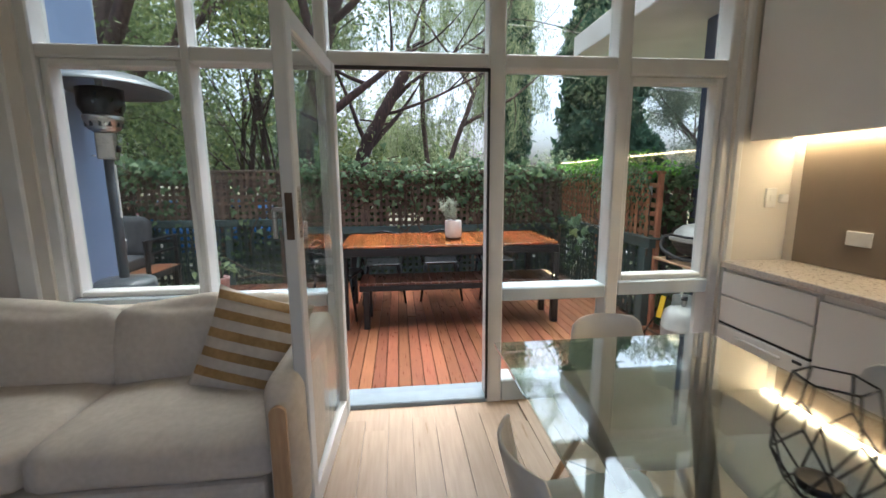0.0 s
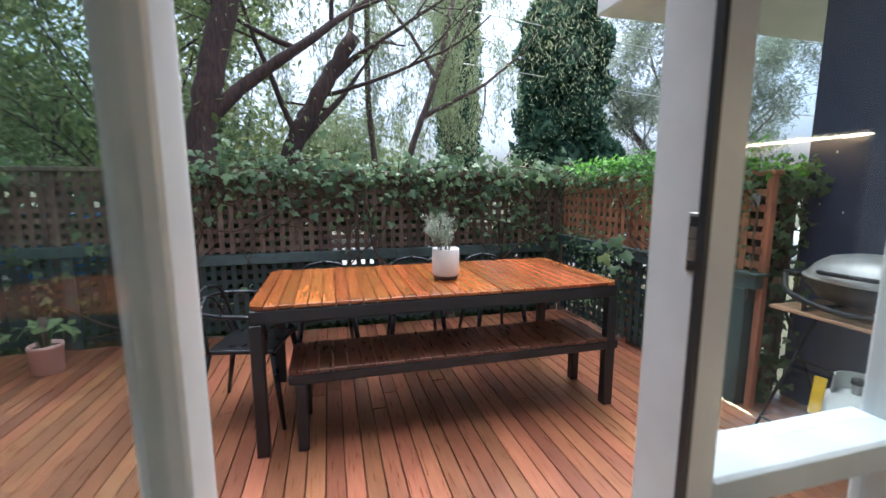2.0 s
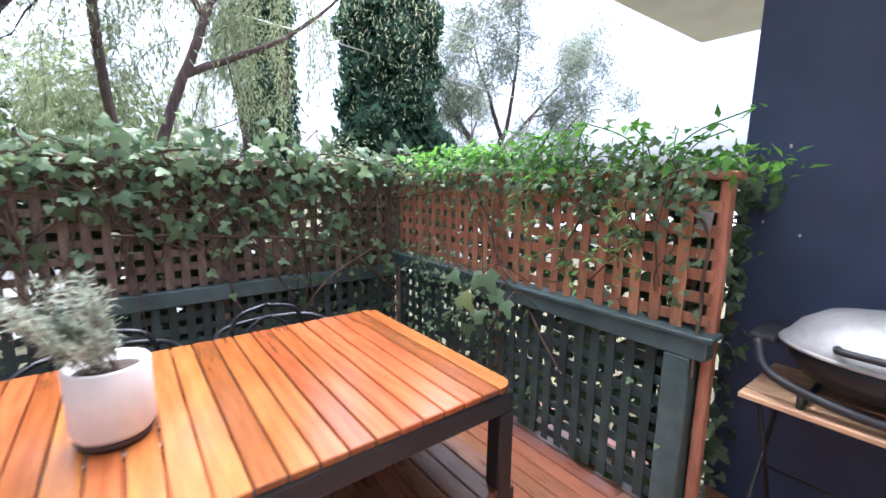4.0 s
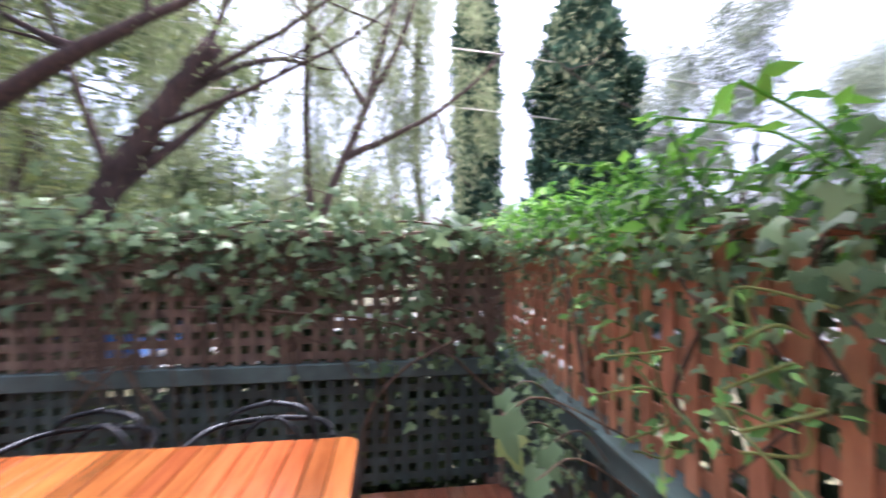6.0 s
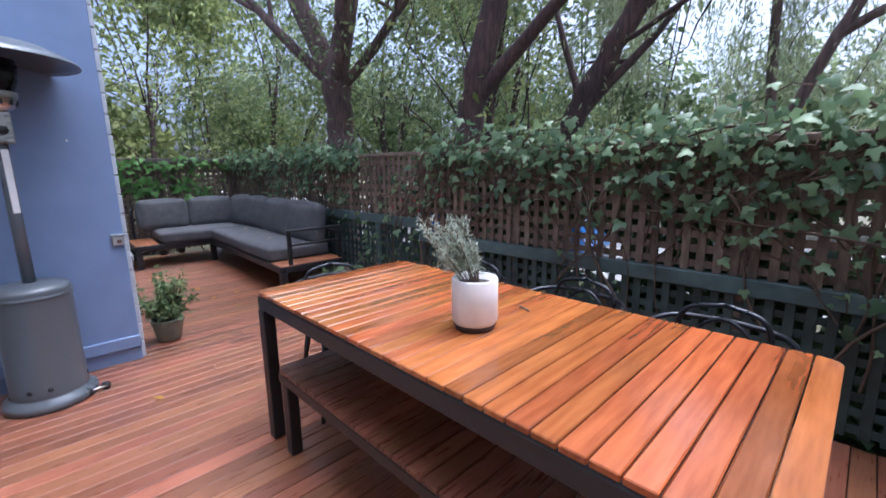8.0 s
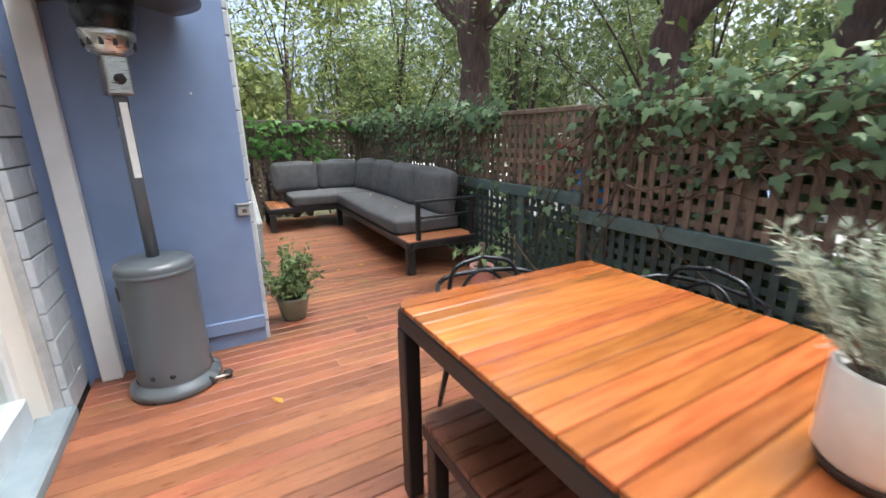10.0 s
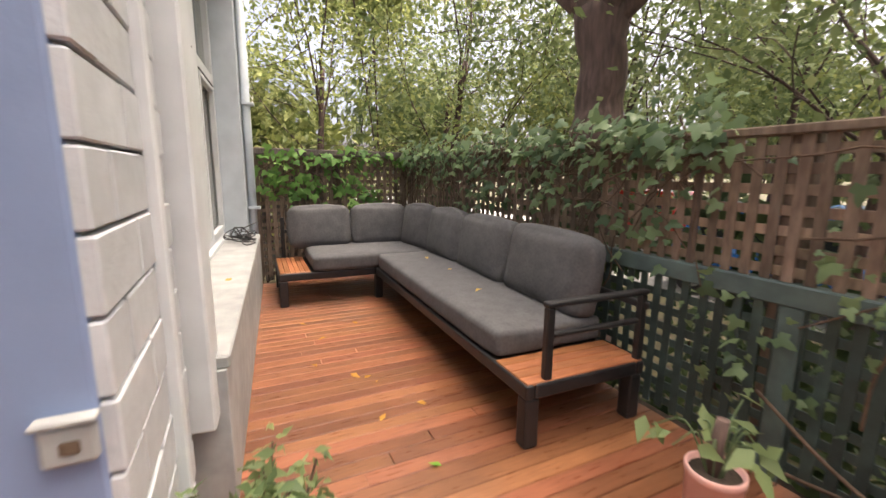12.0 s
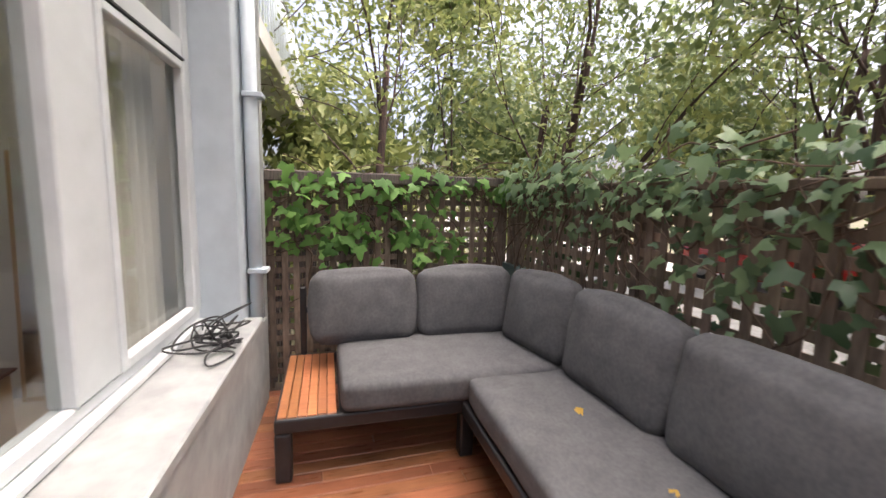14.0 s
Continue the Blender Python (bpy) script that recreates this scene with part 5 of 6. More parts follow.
def shell_chair():
    """A moulded shell on four splayed wooden legs."""
    t = thing("dining_chair", "white moulded shell chair on wooden dowel legs", "chair", (0, 0, FLOOR), "chairs round the dining table")
    rows = []
    bm = bmesh.new()
    prof = [(-0.22, 0.42, 0.2), (-0.2, 0.435, 0.22), (-0.08, 0.425, 0.235), (0.06, 0.42, 0.235), (0.15, 0.44, 0.23), (0.19, 0.5, 0.19), (0.215, 0.6, 0.165), (0.235, 0.68, 0.152), (0.25, 0.74, 0.14), (0.255, 0.765, 0.112)]
    for y, z, w_ in prof:
        rows.append([bm.verts.new((w_ * u, y - 0.05 * u * u * (1 if z > 0.46 else 0.2), z + 0.05 * u * u * (1 if z < 0.5 else 0.0))) for u in [-1 + k_ / 6 for k_ in range(13)]])
    for a_, b_ in zip(rows, rows[1:]):
        for i_ in range(12):
            bm.faces.new((a_[i_], a_[i_ + 1], b_[i_ + 1], b_[i_])).smooth = True
    sh = part("shell", bm, shell_white, t)
    so_ = sh.modifiers.new("thick", "SOLIDIFY")
    so_.thickness = 0.009
    for sx in (-1, 1):
        for sy in (-1, 1):
            part("leg", tube(bmesh.new(), [(sx * 0.22, sy * 0.21, 0), (sx * 0.1, sy * 0.1, 0.41)], [0.011, 0.017], 10), pale_wood, t)
        part("brace", tube(bmesh.new(), [(sx * 0.16, -0.15, 0.2), (-sx * 0.16, 0.15, 0.2)], 0.004, 6), black_metal, t)
    return t


sc = shell_chair()
sc.matrix_basis = pose(0.25, -1.1, FLOOR, 0, 0, 0)
copy_thing(sc, pose(-0.1, -1.62, FLOOR, 0, 0, 92))
copy_thing(sc, pose(0.62, -1.5, FLOOR, 0, 0, -90))
copy_thing(sc, pose(0.66, -2.05, FLOOR, 0, 0, -88))

ln = thing("lantern", "black wire geometric candle lantern on the glass table", "lantern", pose(0.193, -1.79, FLOOR + 0.742, 0, 0, 15))


def corner(r, z, k_, turn):
    return (r * math.cos(radians(60 * k_ + turn)), r * math.sin(radians(60 * k_ + turn)), z)


for k_ in range(6):
    top, top2 = corner(0.056, 0.212, k_, 0), corner(0.056, 0.212, k_ + 1, 0)
    fork, low, low2 = corner(0.071, 0.135, k_, 0), corner(0.086, 0.08, k_, 30), corner(0.086, 0.08, k_ - 1, 30)
    foot, foot2 = corner(0.048, 0.003, k_, 0), corner(0.048, 0.003, k_ + 1, 0)
    for a_, b_ in ((top, top2), (top, fork), (fork, low), (fork, low2), (low, foot), (low, foot2), (foot, foot2)):
        part("wire", tube(bmesh.new(), [a_, b_], 0.0022, 5), black_metal, ln)
part("candle_dish", lathe(bmesh.new(), [(0, 0.004), (0.032, 0.004), (0.036, 0.02), (0.03, 0.02), (0, 0.012)], 20), black_metal, ln)
me = boxm(-0.062, 0.062, 0, 1.6, 0, 0.018, bevel=0.001)
fl = bpy.data.objects["floor"]
first = part("plank", me, floor_wood, fl, loc=pose(-3.2, -1.7, FLOOR - 0.018))
for i in range(40):
    x = -3.2 + 0.1255 * i
    for y in (-3.4 - 0.1 * (i % 3), -1.75 - 0.1 * (i % 3)):
        same_mesh("plank", first.data, fl, pose(x, min(y, -1.605), FLOOR - 0.018)) if not (i == 0 and y > -1.8) else None

# ---- ivy over the fences ----
rng = np.random.default_rng(11)


def blob(n, c, r):
    """Points in soft ellipsoids."""
    d = rng.normal(0, 1, (n, 3))
    d /= np.linalg.norm(d, axis=1, keepdims=True)
    return np.asarray(c) + d * np.asarray(r) * rng.random((n, 1)) ** 0.45


def fence_ivy(name, label, along, face, x0, x1, density, leaf_mat, top=1.5, sizes=(0.035, 0.095), seed=1, patches=(), heap=1.0, twigs=20):
    """Ivy hanging over a fence: a heap along the top and patches that thin out downwards. along(u, d, z) gives a place."""
    t = thing(name, label, "ivy", (0, 0, 0))
    pts, n = [], int((x1 - x0) * density)
    for i in range(n):
        u = x0 + (x1 - x0) * rng.random()
        swell = 0.6 + 0.4 * math.sin(u * 2.3 + seed) * math.sin(u * 5.1)
        pts.append(along(u, rng.normal(0.03, 0.075), top + rng.normal(0.02, 0.06 + 0.05 * swell) * heap))
    for i in range(int(n * 0.36)):
        u = x0 + (x1 - x0) * rng.random()
        keep = noise.noise(Vector((u * 1.6, seed * 7.0, 0))) + 0.25
        dz = rng.exponential(0.1 + 0.24 * max(keep, 0))
        if dz < 1.3:
            pts.append(along(u, 0.03 + abs(rng.normal(0.02, 0.03)), top - dz))
    for u, z, r, k in patches:
        for _ in range(int(k * 0.3)):
            pts.append(along(u + rng.normal(0, r), 0.04 + abs(rng.normal(0, 0.035)), z + rng.normal(0, r * 0.8)))
    leaves("foliage", pts, face, sizes, leaf_mat, t, "ivy", 0.7, 0.45, seed)["kind"] = "stuff"
    bm = bmesh.new()
    for i in range(int((x1 - x0) * twigs)):
        u, z = x0 + (x1 - x0) * rng.random(), top + rng.normal(0, 0.07)
        path, du, dz = [], rng.normal(0, 0.12), -abs(rng.normal(0.05, 0.1))
        for k in range(6):
            path.append(along(u, 0.03 + 0.02 * rng.random(), z))
            u, z = u + du + rng.normal(0, 0.06), z + dz + rng.normal(0, 0.05)
        tube(bm, smooth_path(path, 3), 0.0035 + 0.004 * rng.random() ** 2, 5, False)
    tagged(part("vine_stem", bm, stem_brown, t), kind="stuff")
    return t


fence_ivy("ivy", "dense dark green ivy heaped over the back fence", lambda u, d, z: (u, FY - d, z), (0, -0.8, 0.45), -2.0, 1.75, 230, leaf_ivy, 1.5, (0.03, 0.1), seed=2, twigs=34,
          patches=[(-2.5, 1.2, 0.2, 50), (-1.9, 1.2, 0.14, 40), (-1.2, 1.05, 0.16, 60), (0.2, 1.25, 0.2, 110), (0.55, 1.15, 0.2, 190), (-0.7, 1.25, 0.2, 110), (1.2, 1.1, 0.25, 260), (1.45, 0.7, 0.22, 160), (-0.3, 1.15, 0.14, 50), (-2.45, 0.7, 0.25, 120)])
fence_ivy("ivy", "ivy trailing along the fence behind the corner sofa", lambda u, d, z: (u, FY - d, z), (0, -0.8, 0.5), -7.25, -3.1, 160, leaf_ivy, 1.52, (0.04, 0.11), 3,
          patches=[(-4.3, 1.25, 0.22, 150), (-5.3, 1.2, 0.2, 120), (-3.5, 1.0, 0.15, 60), (-2.9, 0.55, 0.2, 60)])
fence_ivy("ivy", "broad-leaved ivy on the brush-screened fence", lambda u, d, z: (FAR + d, u, z), (0.8, 0, 0.45), 1.55, 3.35, 50, leaf_fresh, 1.5, (0.06, 0.14), 4,
          patches=[(1.75, 1.2, 0.12, 80), (2.0, 1.1, 0.15, 120), (2.4, 1.15, 0.15, 90), (2.8, 1.05, 0.15, 90)], heap=0.6)
fence_ivy("ivy", "ivy and jasmine tangled over the side fence", lambda u, d, z: (FX - d, max(1.2, u), z), (-0.8, -0.1, 0.45), 1.2, 3.4, 420, leaf_ivy, 1.43, (0.02, 0.048), 5,
          patches=[(2.9, 0.85, 0.2, 500), (2.5, 0.65, 0.17, 420), (2.9, 0.35, 0.2, 300), (1.35, 1.3, 0.1, 120), (1.55, 1.2, 0.1, 120), (1.25, 1.05, 0.06, 40), (1.9, 1.3, 0.15, 80)], heap=0.7, twigs=6)
fence_ivy("ivy", "ivy climbing the navy wall's end", lambda u, d, z: (min(2.14, max(1.82, u)), 1.27 - d, z), (-0.4, -0.7, 0.4), 1.8, 2.2, 330, leaf_ivy, 1.4, (0.03, 0.075), 6,
          patches=[(1.95, 0.25, 0.13, 120), (1.97, 0.7, 0.2, 130), (2.0, 1.1, 0.15, 120)], heap=0.5, twigs=20)
# leaves behind the lattices: their shade is put into the darker greens
t_ = thing("ivy", "shade-coloured dark leaves packed behind the narrow lattice", "ivy", (0, 0, 0))
leaves("foliage", np.stack([rng.uniform(1.8, 2.16, 420), 1.33 + rng.random(420) * 0.1, rng.uniform(-0.2, 1.42, 420)], 1), (0, -0.7, 0.4), (0.06, 0.12), leaf_ivy_shade, t_, "ivy", 0.6, 0.5, 14)["kind"] = "stuff"
for nm, lab, x0_, x1_, dens in (("ivy", "tangle of shade-coloured dark ivy growing behind the lattice", -1.9, 1.72, 2100), ("ivy", "thin shade-coloured dark ivy behind the sofa fence", -7.2, -1.9, 620)):
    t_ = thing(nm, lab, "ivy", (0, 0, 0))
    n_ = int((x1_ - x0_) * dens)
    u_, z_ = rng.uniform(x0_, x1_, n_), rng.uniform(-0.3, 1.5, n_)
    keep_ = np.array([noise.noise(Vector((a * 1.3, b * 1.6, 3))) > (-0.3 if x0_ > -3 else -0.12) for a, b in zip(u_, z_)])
    leaves("foliage", np.stack([u_, FY + 0.05 + rng.random(n_) * 0.22, z_], 1)[keep_], (0, -0.7, 0.4), (0.06, 0.13), leaf_ivy_shade, t_, "ivy", 0.6, 0.5, 12)["kind"] = "stuff"
t_ = thing("ivy", "shade-coloured dark leaves growing behind the cedar lattice", "ivy", (0, 0, 0))
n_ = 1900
leaves("foliage", np.stack([FX + 0.05 + rng.random(n_) * 0.2, rng.uniform(1.2, 3.4, n_), rng.uniform(-0.3, 1.5, n_)], 1), (-0.7, 0, 0.4), (0.06, 0.12), leaf_ivy_shade, t_, "ivy", 0.6, 0.5, 13)["kind"] = "stuff"
v = thing("vine", "bright green fresh vine growth on the fence top", "vine", (0, 0, 0))
pts = np.concatenate([blob(int(60 * s), (FX + 0.04 + rng.normal(0, 0.06), y, 1.48 + rng.normal(0.0, 0.03)), (0.13, 0.2, 0.07)) for y, s in zip(np.linspace(1.15, 3.0, 12), rng.uniform(0.5, 1.6, 12))])
leaves("foliage", pts, (-0.3, -0.2, 0.8), (0.03, 0.075), leaf_bright, v, "oval", 0.1, 0.5, 7)["kind"] = "stuff"


def spray(bm, sp, path, pairs=5, gap=0.03):
    """A stem with leaflets in pairs along its outer part."""
    pts = smooth_path(path, 5)
    tube(bm, pts, 0.0028, 5, False)
    side = (pts[-1] - pts[0]).cross(Vector((0, 0, 1))).normalized()
    for k in range(pairs):
        q = pts[len(pts) - 1 - 2 * k] if len(pts) - 1 - 2 * k > 1 else pts[2]
        sp += [tuple(q + side * gap * (1 + 0.25 * rng.normal())), tuple(q - side * gap * (1 + 0.25 * rng.normal()))]
    sp.append(tuple(pts[-1]))


bm, sp = bmesh.new(), []
for i in range(54):
    y = rng.uniform(1.35, 2.75)
    rise = (0.2 - 0.07 * abs(y - 1.9)) * rng.uniform(0.3, 1.0)
    out, drift = rng.normal(-0.04, 0.1), rng.normal(0, 0.14)
    spray(bm, sp, [(FX + 0.02, y, 1.46), (FX + out * 0.4, y + drift * 0.4, 1.47 + rise * 0.7), (FX + out, y + drift, 1.48 + rise)])
tagged(part("stem", bm, leaf_bright, v), kind="stuff")
leaves("shoot_leaves", sp, (-0.2, 0, 0.9), (0.03, 0.068), leaf_bright, v, "oval", 0.1, 0.4, 8)["kind"] = "stuff"
j = thing("jasmine", "trailing jasmine with feathery leaves hanging on the lattice", "vine", (0, 0, 0))
bm, sp = bmesh.new(), []
for y, z in ((1.95, 1.2), (1.8, 0.98), (1.5, 1.12)):
    tube(bm, smooth_path([(FX - 0.04, y + 0.02, 1.42), (FX - 0.1, y + 0.06, 1.3), (FX - 0.08, y - 0.03, z), (FX - 0.12, y + 0.05, z - 0.05)], 6), 0.003, 5, False)
    for k in range(5):
        c_ = Vector((FX - 0.08, y + rng.normal(0, 0.03), z + 0.05 * k))
        spray(bm, sp, [c_, c_ + Vector((-0.06, rng.normal(0, 0.06), 0.02)), c_ + Vector((-0.11, rng.normal(0, 0.1), -0.03))], 4, 0.016)
tagged(part("stem", bm, leaf_light, j), kind="stuff")
leaves("foliage", sp, (-0.5, -0.2, 0.8), (0.02, 0.042), leaf_fresh, j, "oval", 0.4, 0.4, 9)["kind"] = "stuff"
k_ = thing("ivy", "large pale ivy leaves low in the fence corner", "ivy", (0, 0, 0))
for n_, (c, sz) in enumerate((((1.36, 1.97, 0.98), 0.116), ((1.4, 2.1, 0.93), 0.102), ((1.45, 2.24, 0.8), 0.116), ((1.5, 2.05, 0.85), 0.095), ((1.5, 2.2, 0.68), 0.102), ((1.46, 2.35, 0.9), 0.095), ((1.42, 1.9, 0.85), 0.082), ((1.55, 2.3, 0.6), 0.088))):
    leaves("leaf", [c], (-0.7, -0.6, 0.5), (sz, sz + 0.001), leaf_light if n_ == 2 else leaf_ivy, k_, "ivy", 0.8, 0.2, 40 + n_)
    part("stem", tube(bmesh.new(), smooth_path([(FX - 0.03, c[1] + 0.05, c[2] - 0.1), (c[0] + 0.12, c[1] + 0.03, c[2] + 0.03), c], 4), 0.003, 5, False), stem_brown, k_)

vt = thing("vine", "bare woody vine stems wound along the lattice", "vine", (0, 0, 0))
for pts in ([(1.7, 3.3, 0.55), (1.2, 3.33, 0.95), (0.5, 3.34, 1.06), (0.0, 3.33, 1.1)], [(1.5, 3.33, 0.9), (1.15, 3.31, 0.72), (0.95, 3.33, 0.45), (0.9, 3.32, 0.1)],
            [(-1.9, 3.33, 1.35), (-1.75, 3.3, 1.05), (-1.5, 3.31, 0.98), (-1.2, 3.33, 1.12)], [(-2.85, 3.32, 0.4), (-2.5, 3.3, 0.2), (-2.1, 3.26, 0.12), (-1.6, 3.2, 0.05)],
            [(-0.6, 3.33, 1.4), (-0.35, 3.31, 1.15), (-0.3, 3.33, 0.8), (-0.1, 3.32, 0.5)], [(-2.7, 3.32, 0.1), (-2.3, 3.28, 0.16), (-1.9, 3.25, 0.08), (-1.4, 3.2, 0.03)]):
    part("stem", tube(bmesh.new(), smooth_path(pts, 8), 0.008, 7, False), stem_brown, vt)

cd = thing("label_card", "curled white paper card hung on the cedar lattice", "card", pose(FX - 0.03, 1.22, 1.28, 8, -6, 4))
part("card", boxm(-0.002, 0.002, -0.024, 0.024, -0.042, 0.035), sill_paint, cd)

# ---- trees ----
def limb(bm, start, way, length, r, rnd, depth, tips, bend=0.25, up=0.15):
    """One limb that bends as it goes, and the branches that leave it."""
    pts, radii, p, d = [], [], Vector(start), Vector(way).normalized()
    steps = max(4, int(length / 0.22))
    for i in range(steps + 1):
        pts.append(p.copy())
        radii.append(max(0.006, r * (1 - 0.72 * i / steps)))
        d = (d + Vector([rnd.gauss(0, bend * 0.35) for _ in range(3)]) + Vector((0, 0, up * 0.12))).normalized()
        p = p + d * (length / steps)
        if depth > 0 and i > steps * 0.3 and rnd.random() < 0.42:
            side = (d + Vector([rnd.gauss(0, 0.8) for _ in range(3)])).normalized()
            limb(bm, p, side, length * rnd.uniform(0.35, 0.6), radii[-1] * 0.6, rnd, depth - 1, tips, bend * 1.3, up)
    tube(bm, pts, radii, 8 if r > 0.05 else 5, False)
    tips += pts[len(pts) // 2:] if depth == 0 else pts[-2:]


def tree(label, base, trunk, r, limbs, mat, leaf_mat, seed, clump=(26, 0.34), size=(0.05, 0.1), shape="oval", droop=0.4, depth=2, hang=0.0, category="tree", bend=0.25, burl=1.0):
    """Trunk along points from the base, limbs from its top; leaves in clumps round the twig ends."""
    rnd = random.Random(seed)
    t = thing("tree", label, category, base, "garden trees")
    bm, tips = bmesh.new(), []
    path = smooth_path([(0, 0, 0)] + trunk, 8)
    k = len(path) - 1
    tube(bm, [q + Vector((rnd.gauss(0, r * 0.07), rnd.gauss(0, r * 0.07), 0)) for q in path], [r * (1.25 - 0.25 * min(1, 4 * i / k)) * (1 - 0.35 * i / k) * (1 + (burl - 1) * max(0, 1 - abs(i / k - 0.96) * 9)) for i in range(k + 1)], 14)
    top = Vector(trunk[-1])
    for (at, way, length, rr) in limbs:
        start = path[int(at * k)]
        limb(bm, start, way, length, rr, rnd, depth, tips, bend)
    part("trunk", bm, mat, t)
    g = np.random.default_rng(seed)
    n, rad = clump
    pts = []
    for q in tips:
        c = np.array(q) + g.normal(0, rad * 0.35, 3)
        m = g.poisson(n)
        if m:
            pts.append(c + g.normal(0, rad * 0.5, (m, 3)) - np.array((0, 0, hang)) * g.random((m, 1)))
    if pts:
        leaves("crown", np.concatenate(pts), (0, 0, 0.5), size, leaf_mat, t, shape, droop, 0.8, seed)["kind"] = "stuff"
    return t


G = -0.5
tree("old forked tree with grey-brown peeling bark", (-4.69, 4.12, G), [(0.0, 0, 1.1), (0.03, 0, 2.3), (-0.02, 0, 3.2)], 0.26,
     [(0.94, (-0.3, -0.1, 1.0), 4.6, 0.17), (0.97, (-0.06, 0.1, 1.0), 4.6, 0.15), (0.97, (0.16, 0.1, 1.0), 4.4, 0.17), (0.92, (0.5, -0.15, 0.95), 4.2, 0.13), (0.95, (0.9, 0.3, 0.7), 3.6, 0.08), (0.93, (-0.7, -0.4, 0.8), 3.6, 0.09)],
     bark_grey, leaf_tree, 3, (80, 0.6), (0.05, 0.11), bend=0.12, burl=1.35)
tree("leaning tree with dark furrowed bark", (-1.95, 3.75, G), [(0.02, 0, 1.3), (0.12, 0.06, 2.3), (0.35, 0.22, 3.5), (0.75, 0.5, 5.0)], 0.155,
     [(0.55, (0.8, 0.35, 0.9), 2.4, 0.08), (0.75, (-0.3, 0.1, 1), 2.5, 0.08), (0.95, (0.3, 0.2, 1), 2.5, 0.09), (0.85, (0.9, -0.2, 0.6), 2.3, 0.06), (0.9, (-0.8, -0.3, 0.5), 2.2, 0.06)],
     bark_dark, leaf_tree, 5, (34, 0.6), (0.05, 0.1))
tree("crooked multi-limbed tree leaning over the fence", (-1.2, 4.4, G), [(0.02, 0, 1.4), (0.1, 0, 2.2), (0.38, 0.1, 2.8), (0.85, 0.2, 3.6)], 0.13,
     [(0.5, (0.5, 0.1, 0.8), 1.5, 0.06), (0.7, (0.6, 0.1, 1), 2.4, 0.045), (0.9, (1.0, 0.1, 0.55), 2.6, 0.032), (0.62, (-0.4, 0.2, 1), 2.0, 0.04), (0.98, (0.3, 0.3, 1), 2.2, 0.035), (0.8, (1.0, -0.2, 0.3), 2.2, 0.028)],
     bark_dark, leaf_weep, 8, (85, 0.6), (0.035, 0.08), "slim", 1.2, hang=0.3)
tree("thin leaning tree with pale weeping foliage", (0.2, 5.3, G), [(0.08, 0, 1.6), (0.3, 0, 2.5), (0.65, 0.1, 3.4), (0.9, 0.2, 4.4)], 0.055,
     [(0.6, (1, 0.2, 0.6), 2.2, 0.04), (0.8, (0.6, 0.1, 1), 2.2, 0.04), (0.95, (0.2, 0.3, 1), 2.0, 0.04), (0.75, (-0.7, 0.1, 0.8), 2.0, 0.035)],
     bark_grey, leaf_weep, 9, (80, 0.6), (0.035, 0.08), "slim", 1.6, hang=0.9)
for i, (x, y, lean) in enumerate(((-3.3, 5.6, 0.3), (-2.7, 5.2, -0.2), (-3.9, 7.0, 0.2), (-6.2, 6.0, -0.2), (-8.6, 4.6, 0.3), (-9.6, 2.6, -0.3), (-7.6, 7.4, 0.3), (-5.4, 8.2, 0.2), (-11.0, 5.6, 0.1), (-10.5, 0.6, 0.2))):
    tree("slender garden tree with thin dark stems", (x, y, G), [(0.05, 0, 1.2), (lean * 0.5, 0.1, 2.4), (lean, 0.2, 3.6)], 0.065,
         [(0.4, (lean + 0.3, 0.1, 1), 2.6, 0.028), (0.6, (-0.5, 0.3, 1), 2.4, 0.026), (0.8, (0.6, -0.2, 1), 2.4, 0.025), (0.98, (0, 0.1, 1), 2.4, 0.025), (0.5, (-0.3, -0.6, 0.8), 2.0, 0.02), (0.3, (0.5, 0.5, 0.6), 1.8, 0.018)],
         bark_dark, leaf_light if i % 3 == 1 or i in (4, 5, 9) else leaf_tree, 20 + i, (34, 0.6), (0.065, 0.13))


def cypress(label, base, height, radius, n, seed, leaf_mat=None):
    t = thing("cypress", label, "tree", base, "garden trees")
    part("trunk", tube(bmesh.new(), [(0, 0, 0), (0, 0, height * 0.5), (0, 0, height * 0.95)], [radius * 0.16, radius * 0.1, 0.01], 8), bark_dark, t)
    prof_ = [(0, 0), (0.4, 0.05), (0.66, 0.3), (0.66, 0.68), (0.45, 0.86), (0, 0.97)]
    part("inner_crown", lathe(bmesh.new(), [(radius * a, height * b) for a, b in prof_], 16), leaf_cypress, t)
    g = np.random.default_rng(seed)
    z = g.random(n) ** 0.85 * height
    prof = np.minimum(1, (height - z) / (height * 0.3)) ** 0.55 * np.minimum(1, 0.55 + z / (height * 0.25))
    a = g.random(n) * 2 * math.pi
    lump = 1 + 0.14 * np.sin(a * 5 + z * 2.3) + 0.12 * np.sin(a * 3 - z * 5.1) + g.normal(0, 0.06, n)
    rr = radius * prof * lump * (0.72 + 0.28 * g.random(n) ** 0.4)
    rr[: n // 4] *= 0.72
    out = np.stack([np.cos(a), np.sin(a), np.full(n, 0.5)], 1)
    pts = np.stack([rr * np.cos(a), rr * np.sin(a), z], 1)
    leaves("crown", pts, out, (0.14, 0.32), leaf_mat or leaf_cypress, t, "oval", -0.9, 0.5, seed)["kind"] = "stuff"


